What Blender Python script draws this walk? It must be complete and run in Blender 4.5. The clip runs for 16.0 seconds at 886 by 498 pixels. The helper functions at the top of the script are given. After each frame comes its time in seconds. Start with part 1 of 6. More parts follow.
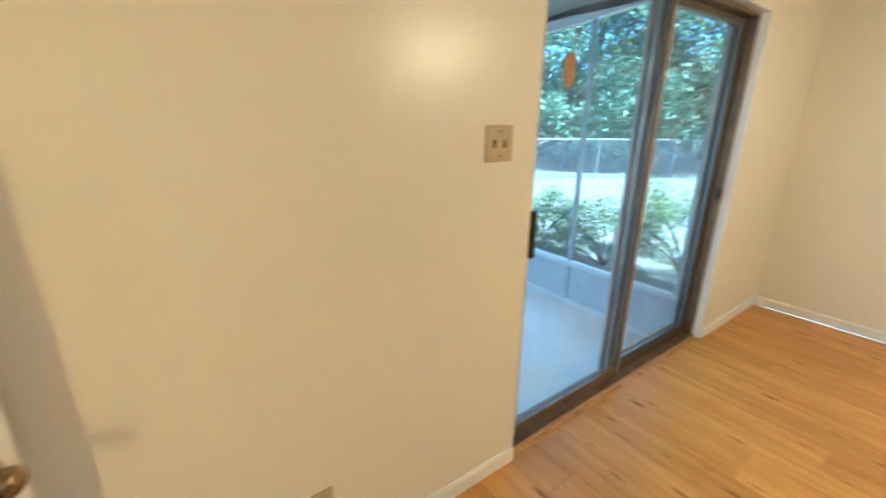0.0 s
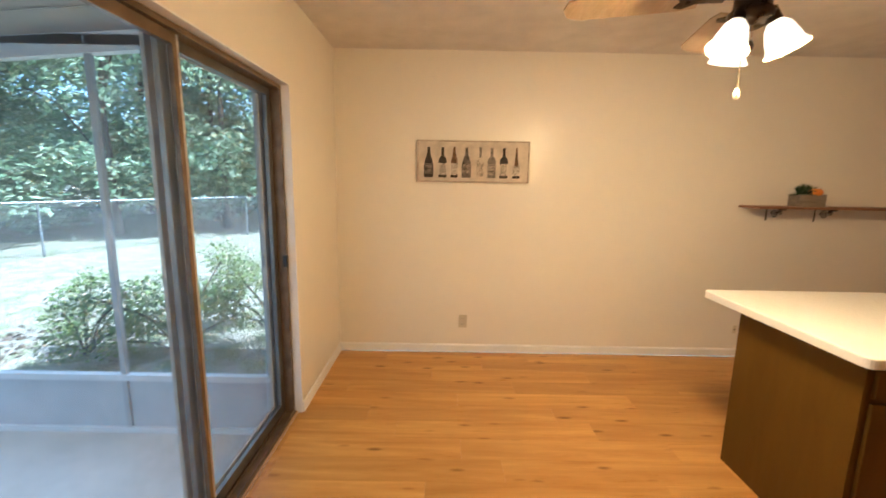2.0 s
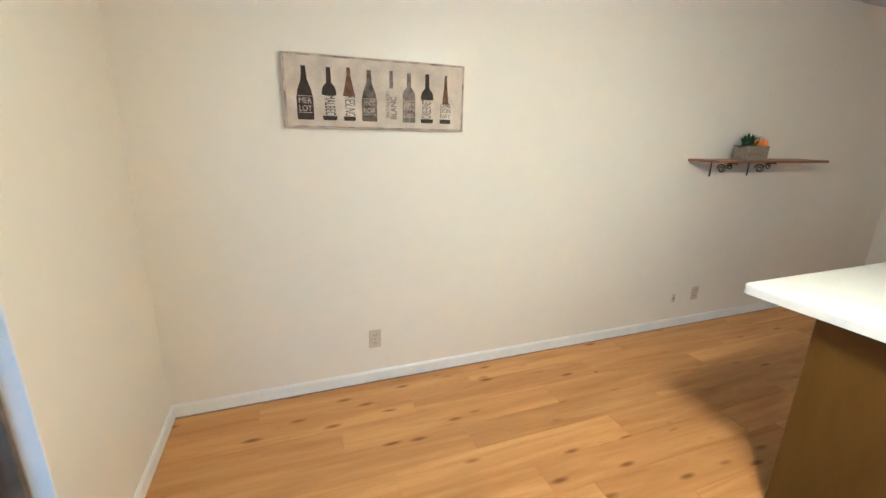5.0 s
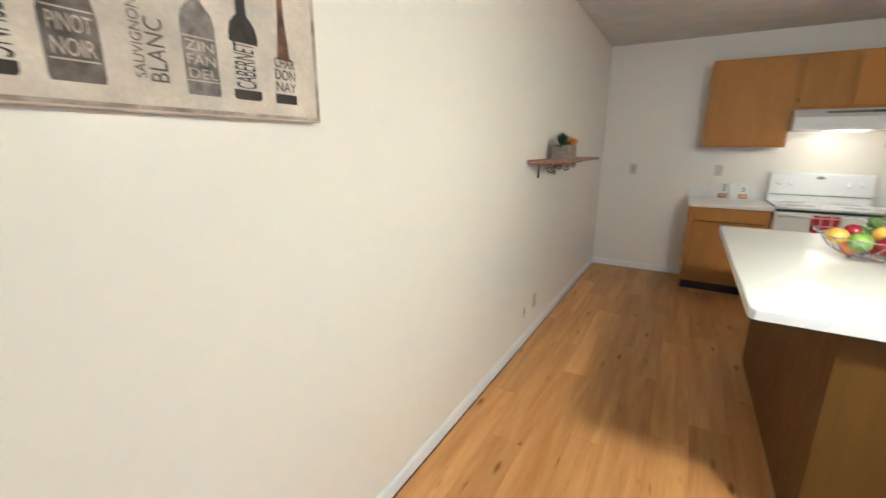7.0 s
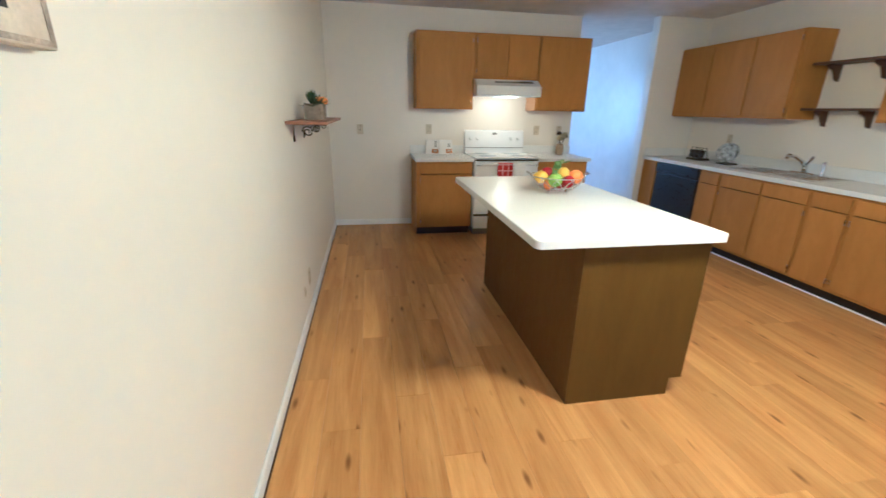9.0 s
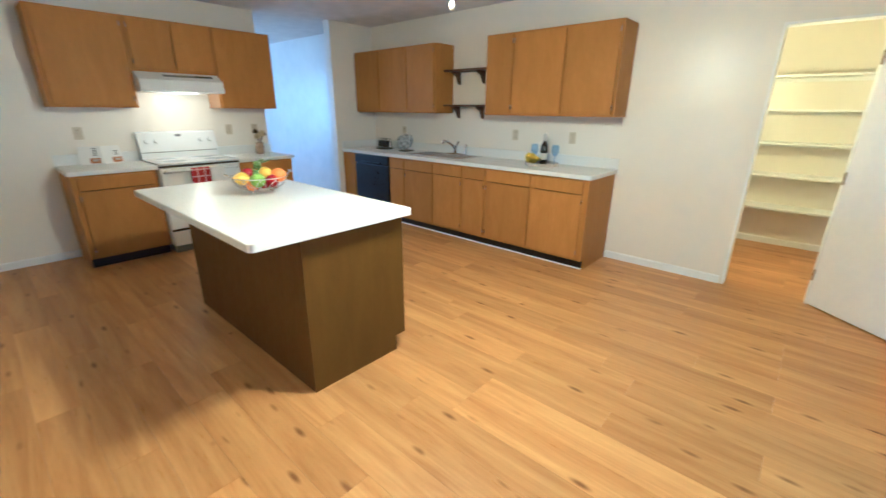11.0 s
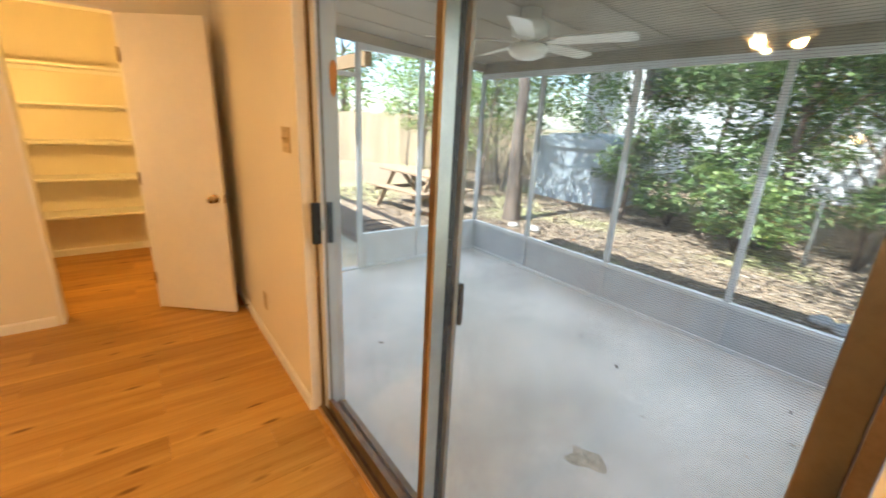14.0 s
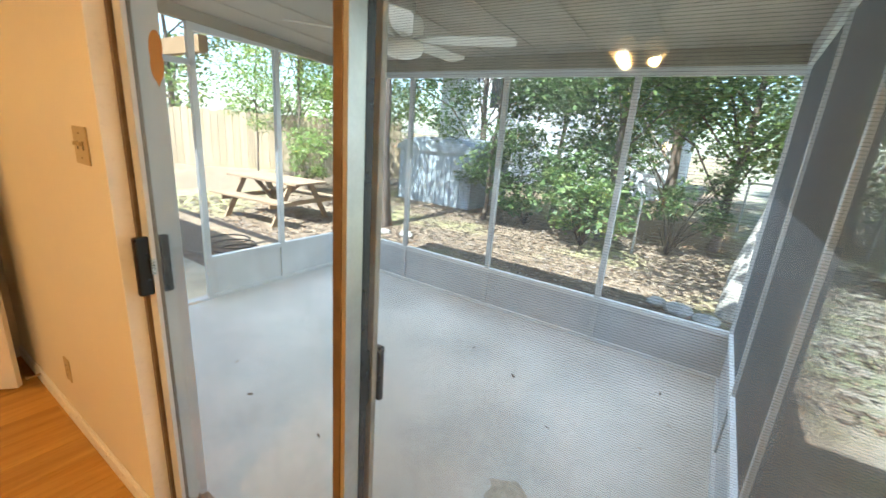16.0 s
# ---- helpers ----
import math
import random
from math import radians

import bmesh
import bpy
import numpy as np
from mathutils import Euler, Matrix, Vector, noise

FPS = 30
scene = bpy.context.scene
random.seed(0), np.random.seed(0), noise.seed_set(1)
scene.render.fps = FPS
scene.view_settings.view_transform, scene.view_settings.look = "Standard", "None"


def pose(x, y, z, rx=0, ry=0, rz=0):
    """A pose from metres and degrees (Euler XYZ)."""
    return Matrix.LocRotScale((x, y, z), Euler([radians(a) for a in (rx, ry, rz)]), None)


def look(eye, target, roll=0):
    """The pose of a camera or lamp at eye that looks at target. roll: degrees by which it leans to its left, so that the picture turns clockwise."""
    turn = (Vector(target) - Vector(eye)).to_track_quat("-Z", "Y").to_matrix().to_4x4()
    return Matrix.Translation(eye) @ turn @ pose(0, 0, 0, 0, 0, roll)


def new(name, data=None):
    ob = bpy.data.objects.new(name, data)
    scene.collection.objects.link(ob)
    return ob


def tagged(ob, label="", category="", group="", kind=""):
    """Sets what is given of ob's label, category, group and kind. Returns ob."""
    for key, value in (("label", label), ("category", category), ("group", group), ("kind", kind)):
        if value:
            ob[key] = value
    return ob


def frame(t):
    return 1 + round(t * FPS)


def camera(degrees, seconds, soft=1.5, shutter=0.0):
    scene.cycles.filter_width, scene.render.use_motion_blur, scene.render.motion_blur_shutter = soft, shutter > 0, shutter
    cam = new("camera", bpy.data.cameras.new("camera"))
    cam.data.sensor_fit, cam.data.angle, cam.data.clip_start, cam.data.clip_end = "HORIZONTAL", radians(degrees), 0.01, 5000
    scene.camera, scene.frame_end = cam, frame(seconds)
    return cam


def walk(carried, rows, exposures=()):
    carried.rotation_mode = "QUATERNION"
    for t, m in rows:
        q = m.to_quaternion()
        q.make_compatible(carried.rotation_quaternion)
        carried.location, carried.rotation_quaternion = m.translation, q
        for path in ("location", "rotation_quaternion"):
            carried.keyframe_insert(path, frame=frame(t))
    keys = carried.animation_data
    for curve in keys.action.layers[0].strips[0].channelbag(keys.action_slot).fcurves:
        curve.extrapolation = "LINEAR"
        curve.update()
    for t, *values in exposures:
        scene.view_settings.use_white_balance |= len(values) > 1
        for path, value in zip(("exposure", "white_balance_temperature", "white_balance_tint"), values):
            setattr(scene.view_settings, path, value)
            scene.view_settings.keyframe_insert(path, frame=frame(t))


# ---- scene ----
cam = camera(94.5, 16.0, shutter=0.35)
PATH = [
    (0, (-0.177, 0.0, 1.45), (0.951, 1.540, 0.843), 0.6),
    (0.5, (-0.005, -0.032, 1.46), (1.567, 1.087, 0.933), 0.7),
    (1, (0.092, 0.061, 1.455), (1.912, 0.741, 0.981), -0.0),
    (1.5, (0.218, 0.156, 1.482), (2.151, 0.422, 1.041), 0.0),
    (2, (0.317, 0.105, 1.509), (2.29, 0.1, 1.181), 1.0),
    (2.5, (0.39, 0.058, 1.529), (2.374, -0.096, 1.326), 1.0),
    (3, (0.462, 0.042, 1.538), (2.431, -0.197, 1.281), 1.2),
    (3.2, (0.51, 0.053, 1.528), (2.465, -0.222, 1.208), 1.4),
    (5.5, (1.938, 0.354, 1.467), (3.675, -0.481, 0.931), 0.6),
    (6, (2.293, 0.304, 1.449), (3.913, -0.767, 0.973), 0.9),
    (6.5, (2.624, 0.258, 1.458), (4.011, -1.111, 1.009), 1.6),
    (7, (2.89, 0.233, 1.44), (3.87, -1.441, 0.951), 0.3),
    (7.5, (3.087, 0.114, 1.427), (3.653, -1.732, 0.908), 0.4),
    (8, (3.222, 0.064, 1.42), (3.469, -1.826, 0.814), 0.8),
    (10.3, (3.354, 0.238, 1.443), (2.292, -1.335, 0.812), 0.4),
    (10.5, (3.344, 0.234, 1.444), (2.175, -1.259, 0.811), 0.4),
    (11, (3.313, 0.248, 1.449), (1.898, -1.009, 0.804), 0.5),
    (11.5, (3.273, 0.254, 1.455), (1.647, -0.706, 0.795), 0.9),
    (12, (3.215, 0.285, 1.446), (1.438, -0.341, 0.775), 1.1),
    (12.5, (3.098, 0.354, 1.445), (1.227, 0.166, 0.764), 1.6),
    (13, (2.993, 0.437, 1.452), (1.111, 0.635, 0.805), 2.2),
    (13.5, (2.906, 0.464, 1.474), (1.109, 1.088, 0.856), 3.3),
    (13.6, (2.878, 0.449, 1.479), (1.121, 1.187, 0.872), 3.5),
    (14, (2.772, 0.411, 1.494), (1.256, 1.572, 0.898), 3.0),
    (14.5, (2.71, 0.402, 1.493), (1.54, 1.911, 0.899), 4.0),
    (15, (2.61, 0.465, 1.494), (1.598, 2.096, 0.931), 2.5),
    (15.5, (2.525, 0.527, 1.496), (1.535, 2.176, 0.95), 3.3),
    (16, (2.44, 0.542, 1.497), (1.389, 2.155, 0.951), 4.4),
]
EXPOSURES = [
    (0.0, 2.08, 3860, -10), (1.0, 1.94, 3880, -7), (2.0, 1.88, 4650, 3), (2.5, 1.87, 4600, 2), (3.2, 1.85, 4350, 0), (5.3, 2.32, 3350, -5), (8.2, 2.42, 3350, -5),
    (10.3, 2.54, 3200, -9), (11.3, 2.56, 3300, -8), (12.5, 2.3, 5100, 3), (13.0, 2.18, 5700, 6), (14.0, 1.98, 5900, 6), (15.0, 1.95, 5750, 4), (16.0, 2.0, 5650, 3),
]
walk(cam, [(t, look(eye, target, roll)) for t, eye, target, roll in PATH], EXPOSURES)

# ---- world, sun, lamps ----
SUN_EL, SUN_AZ = 56.0, 186.0          # the sun stands south of the house
world = bpy.data.worlds.new("sky")
scene.world = world
world.use_nodes = True
wn = world.node_tree
sky = wn.nodes.new("ShaderNodeTexSky")
sky.sky_type, sky.sun_disc = "NISHITA", False
sky.sun_elevation, sky.sun_rotation = radians(SUN_EL), radians(SUN_AZ)
wn.links.new(sky.outputs[0], wn.nodes["Background"].inputs[0])
wn.nodes["Background"].inputs[1].default_value = 0.15


def lamp(name, kind, m, power, colour, **more):
    data = bpy.data.lights.new(name, kind)
    data.energy, data.color = power, colour
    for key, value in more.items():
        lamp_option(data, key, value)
    ob = new(name, data)
    ob.matrix_world = m
    return ob


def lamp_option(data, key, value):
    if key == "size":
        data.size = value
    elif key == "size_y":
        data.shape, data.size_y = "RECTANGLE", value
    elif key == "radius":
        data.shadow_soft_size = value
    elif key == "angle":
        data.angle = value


az, el = radians(SUN_AZ), radians(SUN_EL)
sun_from = Vector((math.sin(az) * math.cos(el), math.cos(az) * math.cos(el), math.sin(el)))
lamp("sun", "SUN", look(sun_from * 50, (0, 0, 0)), 5.0, (1.0, 0.95, 0.86), angle=radians(0.5))
WARM = (1.0, 0.55, 0.195)
FAN = (1.89, -0.98)
for i in range(3):
    a = radians(-125 + 120 * i)
    lamp("bulb_light", "POINT", pose(FAN[0] + 0.105 * math.cos(a), FAN[1] + 0.105 * math.sin(a), 1.966), 13.8, WARM, radius=0.03)
lamp("hood_light", "POINT", pose(1.74, -4.70, 1.535), 1.5, (1.0, 0.52, 0.20), radius=0.06)
lamp("pantry_light", "POINT", pose(-1.25, -0.36, 1.60), 7.5, (1.0, 0.51, 0.115), radius=0.06)
lamp("hall_window_light", "AREA", look((1.2, -8.35, 1.5), (0.6, -5.0, 1.3)), 6.0, (1.0, 0.78, 0.68), size=1.2, size_y=1.3)
# daylight standing in the porch's screened openings
lamp("porch_daylight_north", "AREA", look((0.8, 4.02, 1.15), (0.8, 1.6, -1.6)), 9, (0.97, 0.98, 1.0), size=3.8, size_y=1.7)
lamp("porch_daylight_west", "AREA", look((-1.27, 2.7, 1.15), (1.0, 2.7, -1.6)), 6, (1.0, 0.98, 0.95), size=2.4, size_y=1.7)
lamp("porch_daylight_east", "AREA", look((2.81, 2.6, 1.2), (0.5, 2.6, -1.6)), 4, (0.97, 0.98, 1.0), size=2.6, size_y=1.8)

# ---- materials ----


def nodes_of(name):
    m = bpy.data.materials.new(name)
    m.use_nodes = True
    t = m.node_tree
    return m, t, t.nodes["Principled BSDF"], (lambda a, b: t.links.new(a, b))


def N(t, kind, **values):
    n = t.nodes.new("ShaderNode" + kind)
    for key, value in values.items():
        n.inputs[key].default_value = value
    return n


def ramp(t, stops):
    n = t.nodes.new("ShaderNodeValToRGB")
    while len(n.color_ramp.elements) < len(stops):
        n.color_ramp.elements.new(0.5)
    for e, (p, c) in zip(n.color_ramp.elements, stops):
        e.position, e.color = p, (*c, 1)
    return n


def mixc(t, link, fac, a, b, mode="MIX"):
    n = t.nodes.new("ShaderNodeMix")
    n.data_type, n.blend_type = "RGBA", mode
    for sock, v in ((n.inputs[0], fac), (n.inputs[6], a), (n.inputs[7], b)):
        if isinstance(v, bpy.types.NodeSocket):
            link(v, sock)
        elif isinstance(v, tuple):
            sock.default_value = (*v, 1)
        else:
            sock.default_value = v
    return n.outputs[2]


def surface(name, base, rough=0.5, metal=0.0, vary=0.08, scale=3.0, bump=0.0, bump_scale=200.0, stretch=(1, 1, 1), rough_vary=0.1, spec=0.5, coat=0.0):
    """A plain surface with cloudy variation at two scales, and a fine relief."""
    m, t, b, link = nodes_of(name)
    co = t.nodes.new("ShaderNodeTexCoord")
    mp = t.nodes.new("ShaderNodeMapping")
    mp.inputs["Scale"].default_value = stretch
    link(co.outputs["Object"], mp.inputs[0])
    big = N(t, "TexNoise", Scale=scale, Detail=4.0)
    small = N(t, "TexNoise", Scale=scale * 14, Detail=3.0)
    link(mp.outputs[0], big.inputs["Vector"])
    link(mp.outputs[0], small.inputs["Vector"])
    lo = tuple(max(c * (1 - vary * 1.6), 0) for c in base)
    hi = tuple(min(c * (1 + vary), 1) for c in base)
    r1 = ramp(t, [(0.3, lo), (0.7, hi)])
    link(big.outputs[0], r1.inputs[0])
    r2 = ramp(t, [(0.3, (1 - vary,) * 3), (0.75, (1, 1, 1))])
    link(small.outputs[0], r2.inputs[0])
    link(mixc(t, link, 1.0, r1.outputs[0], r2.outputs[0], "MULTIPLY"), b.inputs["Base Color"])
    rr = ramp(t, [(0.3, (max(rough - rough_vary, 0.02),) * 3), (0.7, (min(rough + rough_vary, 1),) * 3)])
    link(small.outputs[0], rr.inputs[0])
    link(rr.outputs[0], b.inputs["Roughness"])
    b.inputs["Metallic"].default_value = metal
    b.inputs["Specular IOR Level"].default_value = spec
    b.inputs["Coat Weight"].default_value = coat
    if bump:
        bn = N(t, "TexNoise", Scale=bump_scale, Detail=2.0)
        link(mp.outputs[0], bn.inputs["Vector"])
        bp = N(t, "Bump", Strength=bump, Distance=0.0012)
        link(bn.outputs[0], bp.inputs["Height"])
        link(bp.outputs[0], b.inputs["Normal"])
    return m


def wood(name, dark, light, rough=0.45, grain=(14, 1.2, 14), knots=False, vary=0.25, streak=0.12):
    """Grain along y of the object, shifted at random from piece to piece."""
    m, t, b, link = nodes_of(name)
    co = t.nodes.new("ShaderNodeTexCoord")
    info = t.nodes.new("ShaderNodeObjectInfo")
    add = t.nodes.new("ShaderNodeVectorMath")
    add.operation = "MULTIPLY_ADD"
    link(info.outputs["Random"], add.inputs[0])
    add.inputs[1].default_value = (37.0, 53.0, 11.0)
    link(co.outputs["Object"], add.inputs[2])
    mp = t.nodes.new("ShaderNodeMapping")
    mp.inputs["Scale"].default_value = grain
    link(add.outputs[0], mp.inputs[0])
    n1 = N(t, "TexNoise", Scale=1.0, Detail=6.0, Roughness=0.62, Distortion=0.6)
    n2 = N(t, "TexNoise", Scale=7.0, Detail=4.0, Roughness=0.7)
    link(mp.outputs[0], n1.inputs["Vector"])
    link(mp.outputs[0], n2.inputs["Vector"])
    r1 = ramp(t, [(0.32, dark), (0.68, light)])
    link(n1.outputs[0], r1.inputs[0])
    r2 = ramp(t, [(0.35, (1 - streak, 1 - streak * 1.1, 1 - streak * 1.25)), (0.65, (1, 1, 1))])
    link(n2.outputs[0], r2.inputs[0])
    col = mixc(t, link, 1.0, r1.outputs[0], r2.outputs[0], "MULTIPLY")
    rv = ramp(t, [(0.0, (1 - vary, 1 - vary * 1.1, 1 - vary * 1.25)), (1.0, (1.08, 1.06, 1.0))])
    link(info.outputs["Random"], rv.inputs[0])
    col = mixc(t, link, 1.0, col, rv.outputs[0], "MULTIPLY")
    if knots:
        mk = t.nodes.new("ShaderNodeMapping")
        mk.inputs["Scale"].default_value = (11.0, 3.2, 11.0)
        link(add.outputs[0], mk.inputs[0])
        vo = N(t, "TexVoronoi", Scale=1.0, Randomness=1.0)
        link(mk.outputs[0], vo.inputs["Vector"])
        gate = N(t, "TexNoise", Scale=1.1, Detail=0.0)
        link(mk.outputs[0], gate.inputs["Vector"])
        kr = ramp(t, [(0.06, (1, 1, 1)), (0.12, (0.55, 0.55, 0.55)), (0.19, (0, 0, 0))])
        link(vo.outputs["Distance"], kr.inputs[0])
        gr = ramp(t, [(0.38, (0, 0, 0)), (0.45, (0.82, 0.82, 0.82))])
        link(gate.outputs[0], gr.inputs[0])
        f = mixc(t, link, 1.0, kr.outputs[0], gr.outputs[0], "MULTIPLY")
        col = mixc(t, link, f, col, tuple(c * k for c, k in zip(dark, (0.28, 0.19, 0.12))))
    link(col, b.inputs["Base Color"])
    rr = ramp(t, [(0.3, (rough - 0.08,) * 3), (0.7, (rough + 0.1,) * 3)])
    link(n2.outputs[0], rr.inputs[0])
    link(rr.outputs[0], b.inputs["Roughness"])
    bp = N(t, "Bump", Strength=0.12, Distance=0.001)
    link(n2.outputs[0], bp.inputs["Height"])
    link(bp.outputs[0], b.inputs["Normal"])
    return m


def clear_glass(name, tint=(1, 1, 1), gloss=0.025):
    """A thin pane: it lets light straight through, and mirrors a little, more at a slant."""
    m, t, b, link = nodes_of(name)
    t.nodes.remove(b)
    tr = N(t, "BsdfTransparent", Color=(*tint, 1))
    gl = N(t, "BsdfGlossy", Roughness=0.01)
    lw = N(t, "LayerWeight", Blend=0.5)
    pw = t.nodes.new("ShaderNodeMath")
    pw.operation = "POWER"
    link(lw.outputs["Facing"], pw.inputs[0])
    pw.inputs[1].default_value = 4.0
    fr = t.nodes.new("ShaderNodeMath")
    fr.operation = "MULTIPLY_ADD"
    link(pw.outputs[0], fr.inputs[0])
    fr.inputs[1].default_value, fr.inputs[2].default_value = 0.45, gloss
    mx = t.nodes.new("ShaderNodeMixShader")
    link(fr.outputs[0], mx.inputs[0])
    link(tr.outputs[0], mx.inputs[1])
    link(gl.outputs[0], mx.inputs[2])
    link(mx.outputs[0], t.nodes["Material Output"].inputs[0])
    return m


def dusty_glass(name, tint, gloss=0.025):
    """A clear pane with a thin film of dust and wiped smears, which catch the daylight."""
    m = clear_glass(name, tint, gloss)
    t = m.node_tree
    link = t.links.new
    out = t.nodes["Material Output"]
    clear = out.inputs[0].links[0].from_socket
    co = t.nodes.new("ShaderNodeTexCoord")
    mp = t.nodes.new("ShaderNodeMapping")
    mp.inputs["Scale"].default_value = (1.0, 1.0, 0.45)
    mp.inputs["Rotation"].default_value = (0, 0.5, 0)
    link(co.outputs["Object"], mp.inputs[0])
    smear = N(t, "TexNoise", Scale=7.0, Detail=6.0, Roughness=0.7, Distortion=1.2)
    spots = N(t, "TexVoronoi", Scale=30.0)
    link(mp.outputs[0], smear.inputs["Vector"])
    link(co.outputs["Object"], spots.inputs["Vector"])
    r1 = ramp(t, [(0.40, (0.014, 0.014, 0.014)), (0.75, (0.055, 0.055, 0.055))])
    link(smear.outputs[0], r1.inputs[0])
    r2 = ramp(t, [(0.04, (0.08, 0.08, 0.08)), (0.09, (0, 0, 0))])
    link(spots.outputs["Distance"], r2.inputs[0])
    fac = t.nodes.new("ShaderNodeMath")
    fac.operation = "ADD"
    link(r1.outputs[0], fac.inputs[0])
    link(r2.outputs[0], fac.inputs[1])
    dust = N(t, "BsdfTranslucent", Color=(0.85, 0.88, 0.9, 1))
    mx = t.nodes.new("ShaderNodeMixShader")
    link(fac.outputs[0], mx.inputs[0])
    link(clear, mx.inputs[1])
    link(dust.outputs[0], mx.inputs[2])
    link(mx.outputs[0], out.inputs[0])
    return m


def glowing(name, colour, strength, base=(0.9, 0.88, 0.82)):
    m, t, b, link = nodes_of(name)
    b.inputs["Base Color"].default_value = (*base, 1)
    b.inputs["Emission Color"].default_value = (*colour, 1)
    b.inputs["Emission Strength"].default_value = strength
    b.inputs["Roughness"].default_value = 0.35
    return m


def leaf_material(name, a, b_, c):
    m, t, b, link = nodes_of(name)
    geo = t.nodes.new("ShaderNodeNewGeometry")
    r = ramp(t, [(0.0, a), (0.5, b_), (1.0, c)])
    link(geo.outputs["Random Per Island"], r.inputs[0])
    link(r.outputs[0], b.inputs["Base Color"])
    b.inputs["Roughness"].default_value = 0.45
    tl = N(t, "BsdfTranslucent")
    link(r.outputs[0], tl.inputs["Color"])
    mx = t.nodes.new("ShaderNodeMixShader")
    mx.inputs[0].default_value = 0.4
    link(b.outputs[0], mx.inputs[1])
    link(tl.outputs[0], mx.inputs[2])
    link(mx.outputs[0], t.nodes["Material Output"].inputs[0])
    return m


def ground_material():
    """Leaf litter, bare soil and thin grass, in patches."""
    m, t, b, link = nodes_of("yard_ground")
    co = t.nodes.new("ShaderNodeTexCoord")
    big = N(t, "TexNoise", Scale=0.35, Detail=5.0)
    mid = N(t, "TexNoise", Scale=4.0, Detail=5.0)
    vo = N(t, "TexVoronoi", Scale=26.0)
    for n in (big, mid, vo):
        link(co.outputs["Object"], n.inputs["Vector"])
    litter = ramp(t, [(0.0, (0.10, 0.065, 0.04)), (0.5, (0.22, 0.16, 0.11)), (1.0, (0.38, 0.30, 0.22))])
    link(vo.outputs["Color"], litter.inputs[0])
    soil = ramp(t, [(0.3, (0.17, 0.12, 0.08)), (0.7, (0.32, 0.25, 0.17))])
    link(mid.outputs[0], soil.inputs[0])
    grass = ramp(t, [(0.3, (0.20, 0.20, 0.08)), (0.7, (0.42, 0.39, 0.20))])
    link(mid.outputs[0], grass.inputs[0])
    f1 = ramp(t, [(0.45, (0, 0, 0)), (0.58, (1, 1, 1))])
    link(mid.outputs[0], f1.inputs[0])
    f2 = ramp(t, [(0.50, (0, 0, 0)), (0.60, (1, 1, 1))])
    link(big.outputs[0], f2.inputs[0])
    col = mixc(t, link, f1.outputs[0], soil.outputs[0], litter.outputs[0])
    col = mixc(t, link, f2.outputs[0], col, grass.outputs[0])
    sep = t.nodes.new("ShaderNodeSeparateXYZ")
    link(co.outputs["Object"], sep.inputs[0])
    edge = t.nodes.new("ShaderNodeMath")
    edge.operation = "MULTIPLY_ADD"
    link(big.outputs[0], edge.inputs[0])
    edge.inputs[1].default_value = 3.0
    link(sep.outputs["X"], edge.inputs[2])
    f3 = N(t, "MapRange")
    link(edge.outputs[0], f3.inputs["Value"])
    f3.inputs["From Min"].default_value, f3.inputs["From Max"].default_value = 4.2, 5.0
    fine = N(t, "TexNoise", Scale=60.0, Detail=4.0)
    link(co.outputs["Object"], fine.inputs["Vector"])
    blades = ramp(t, [(0.35, (0.16, 0.18, 0.09)), (0.6, (0.33, 0.33, 0.20))])
    link(fine.outputs[0], blades.inputs[0])
    bare = ramp(t, [(0.42, (0, 0, 0)), (0.56, (0.85, 0.85, 0.85))])
    link(mid.outputs[0], bare.inputs[0])
    lawn = mixc(t, link, bare.outputs[0], blades.outputs[0], (0.40, 0.36, 0.31))
    col = mixc(t, link, f3.outputs[0], col, lawn)
    link(col, b.inputs["Base Color"])
    b.inputs["Roughness"].default_value = 0.95
    bp = N(t, "Bump", Strength=0.8, Distance=0.03)
    link(vo.outputs["Distance"], bp.inputs["Height"])
    link(bp.outputs[0], b.inputs["Normal"])
    return m


def art_material():
    m = surface("aged_canvas", (0.65, 0.57, 0.46), 0.75, vary=0.15, scale=9.0, bump=0.25, bump_scale=160)
    return m


def plaid_material():
    m, t, b, link = nodes_of("red_plaid_cloth")
    co = t.nodes.new("ShaderNodeTexCoord")
    col = None
    for axis in ("X", "Z"):
        w = N(t, "TexWave", Scale=4.6)
        w.wave_type, w.bands_direction = "BANDS", axis
        link(co.outputs["Object"], w.inputs["Vector"])
        r = ramp(t, [(0.90, (0, 0, 0)), (0.95, (1, 1, 1))])
        link(w.outputs[0], r.inputs[0])
        col = mixc(t, link, r.outputs[0], col if col is not None else (0.32, 0.012, 0.02), (0.62, 0.38, 0.36))
    link(col, b.inputs["Base Color"])
    b.inputs["Roughness"].default_value = 0.9
    return m


WALL = surface("cream_wall_paint", (0.82, 0.78, 0.685), 0.32, vary=0.015, scale=0.8, bump=0.11, bump_scale=48, spec=0.4, rough_vary=0.0)
CEIL = surface("textured_ceiling_paint", (0.72, 0.69, 0.66), 0.9, vary=0.05, scale=6, bump=0.9, bump_scale=60)
TRIM = surface("white_trim_paint", (0.87, 0.87, 0.86), 0.35, vary=0.03, scale=5, spec=0.4)
DOORP = surface("white_door_paint", (0.82, 0.80, 0.77), 0.4, vary=0.03, scale=2, bump=0.08, bump_scale=60)
PLANK = wood("vinyl_floor_plank", (0.45, 0.225, 0.044), (0.66, 0.382, 0.096), 0.34, (12, 0.9, 12), True, 0.16, 0.09)
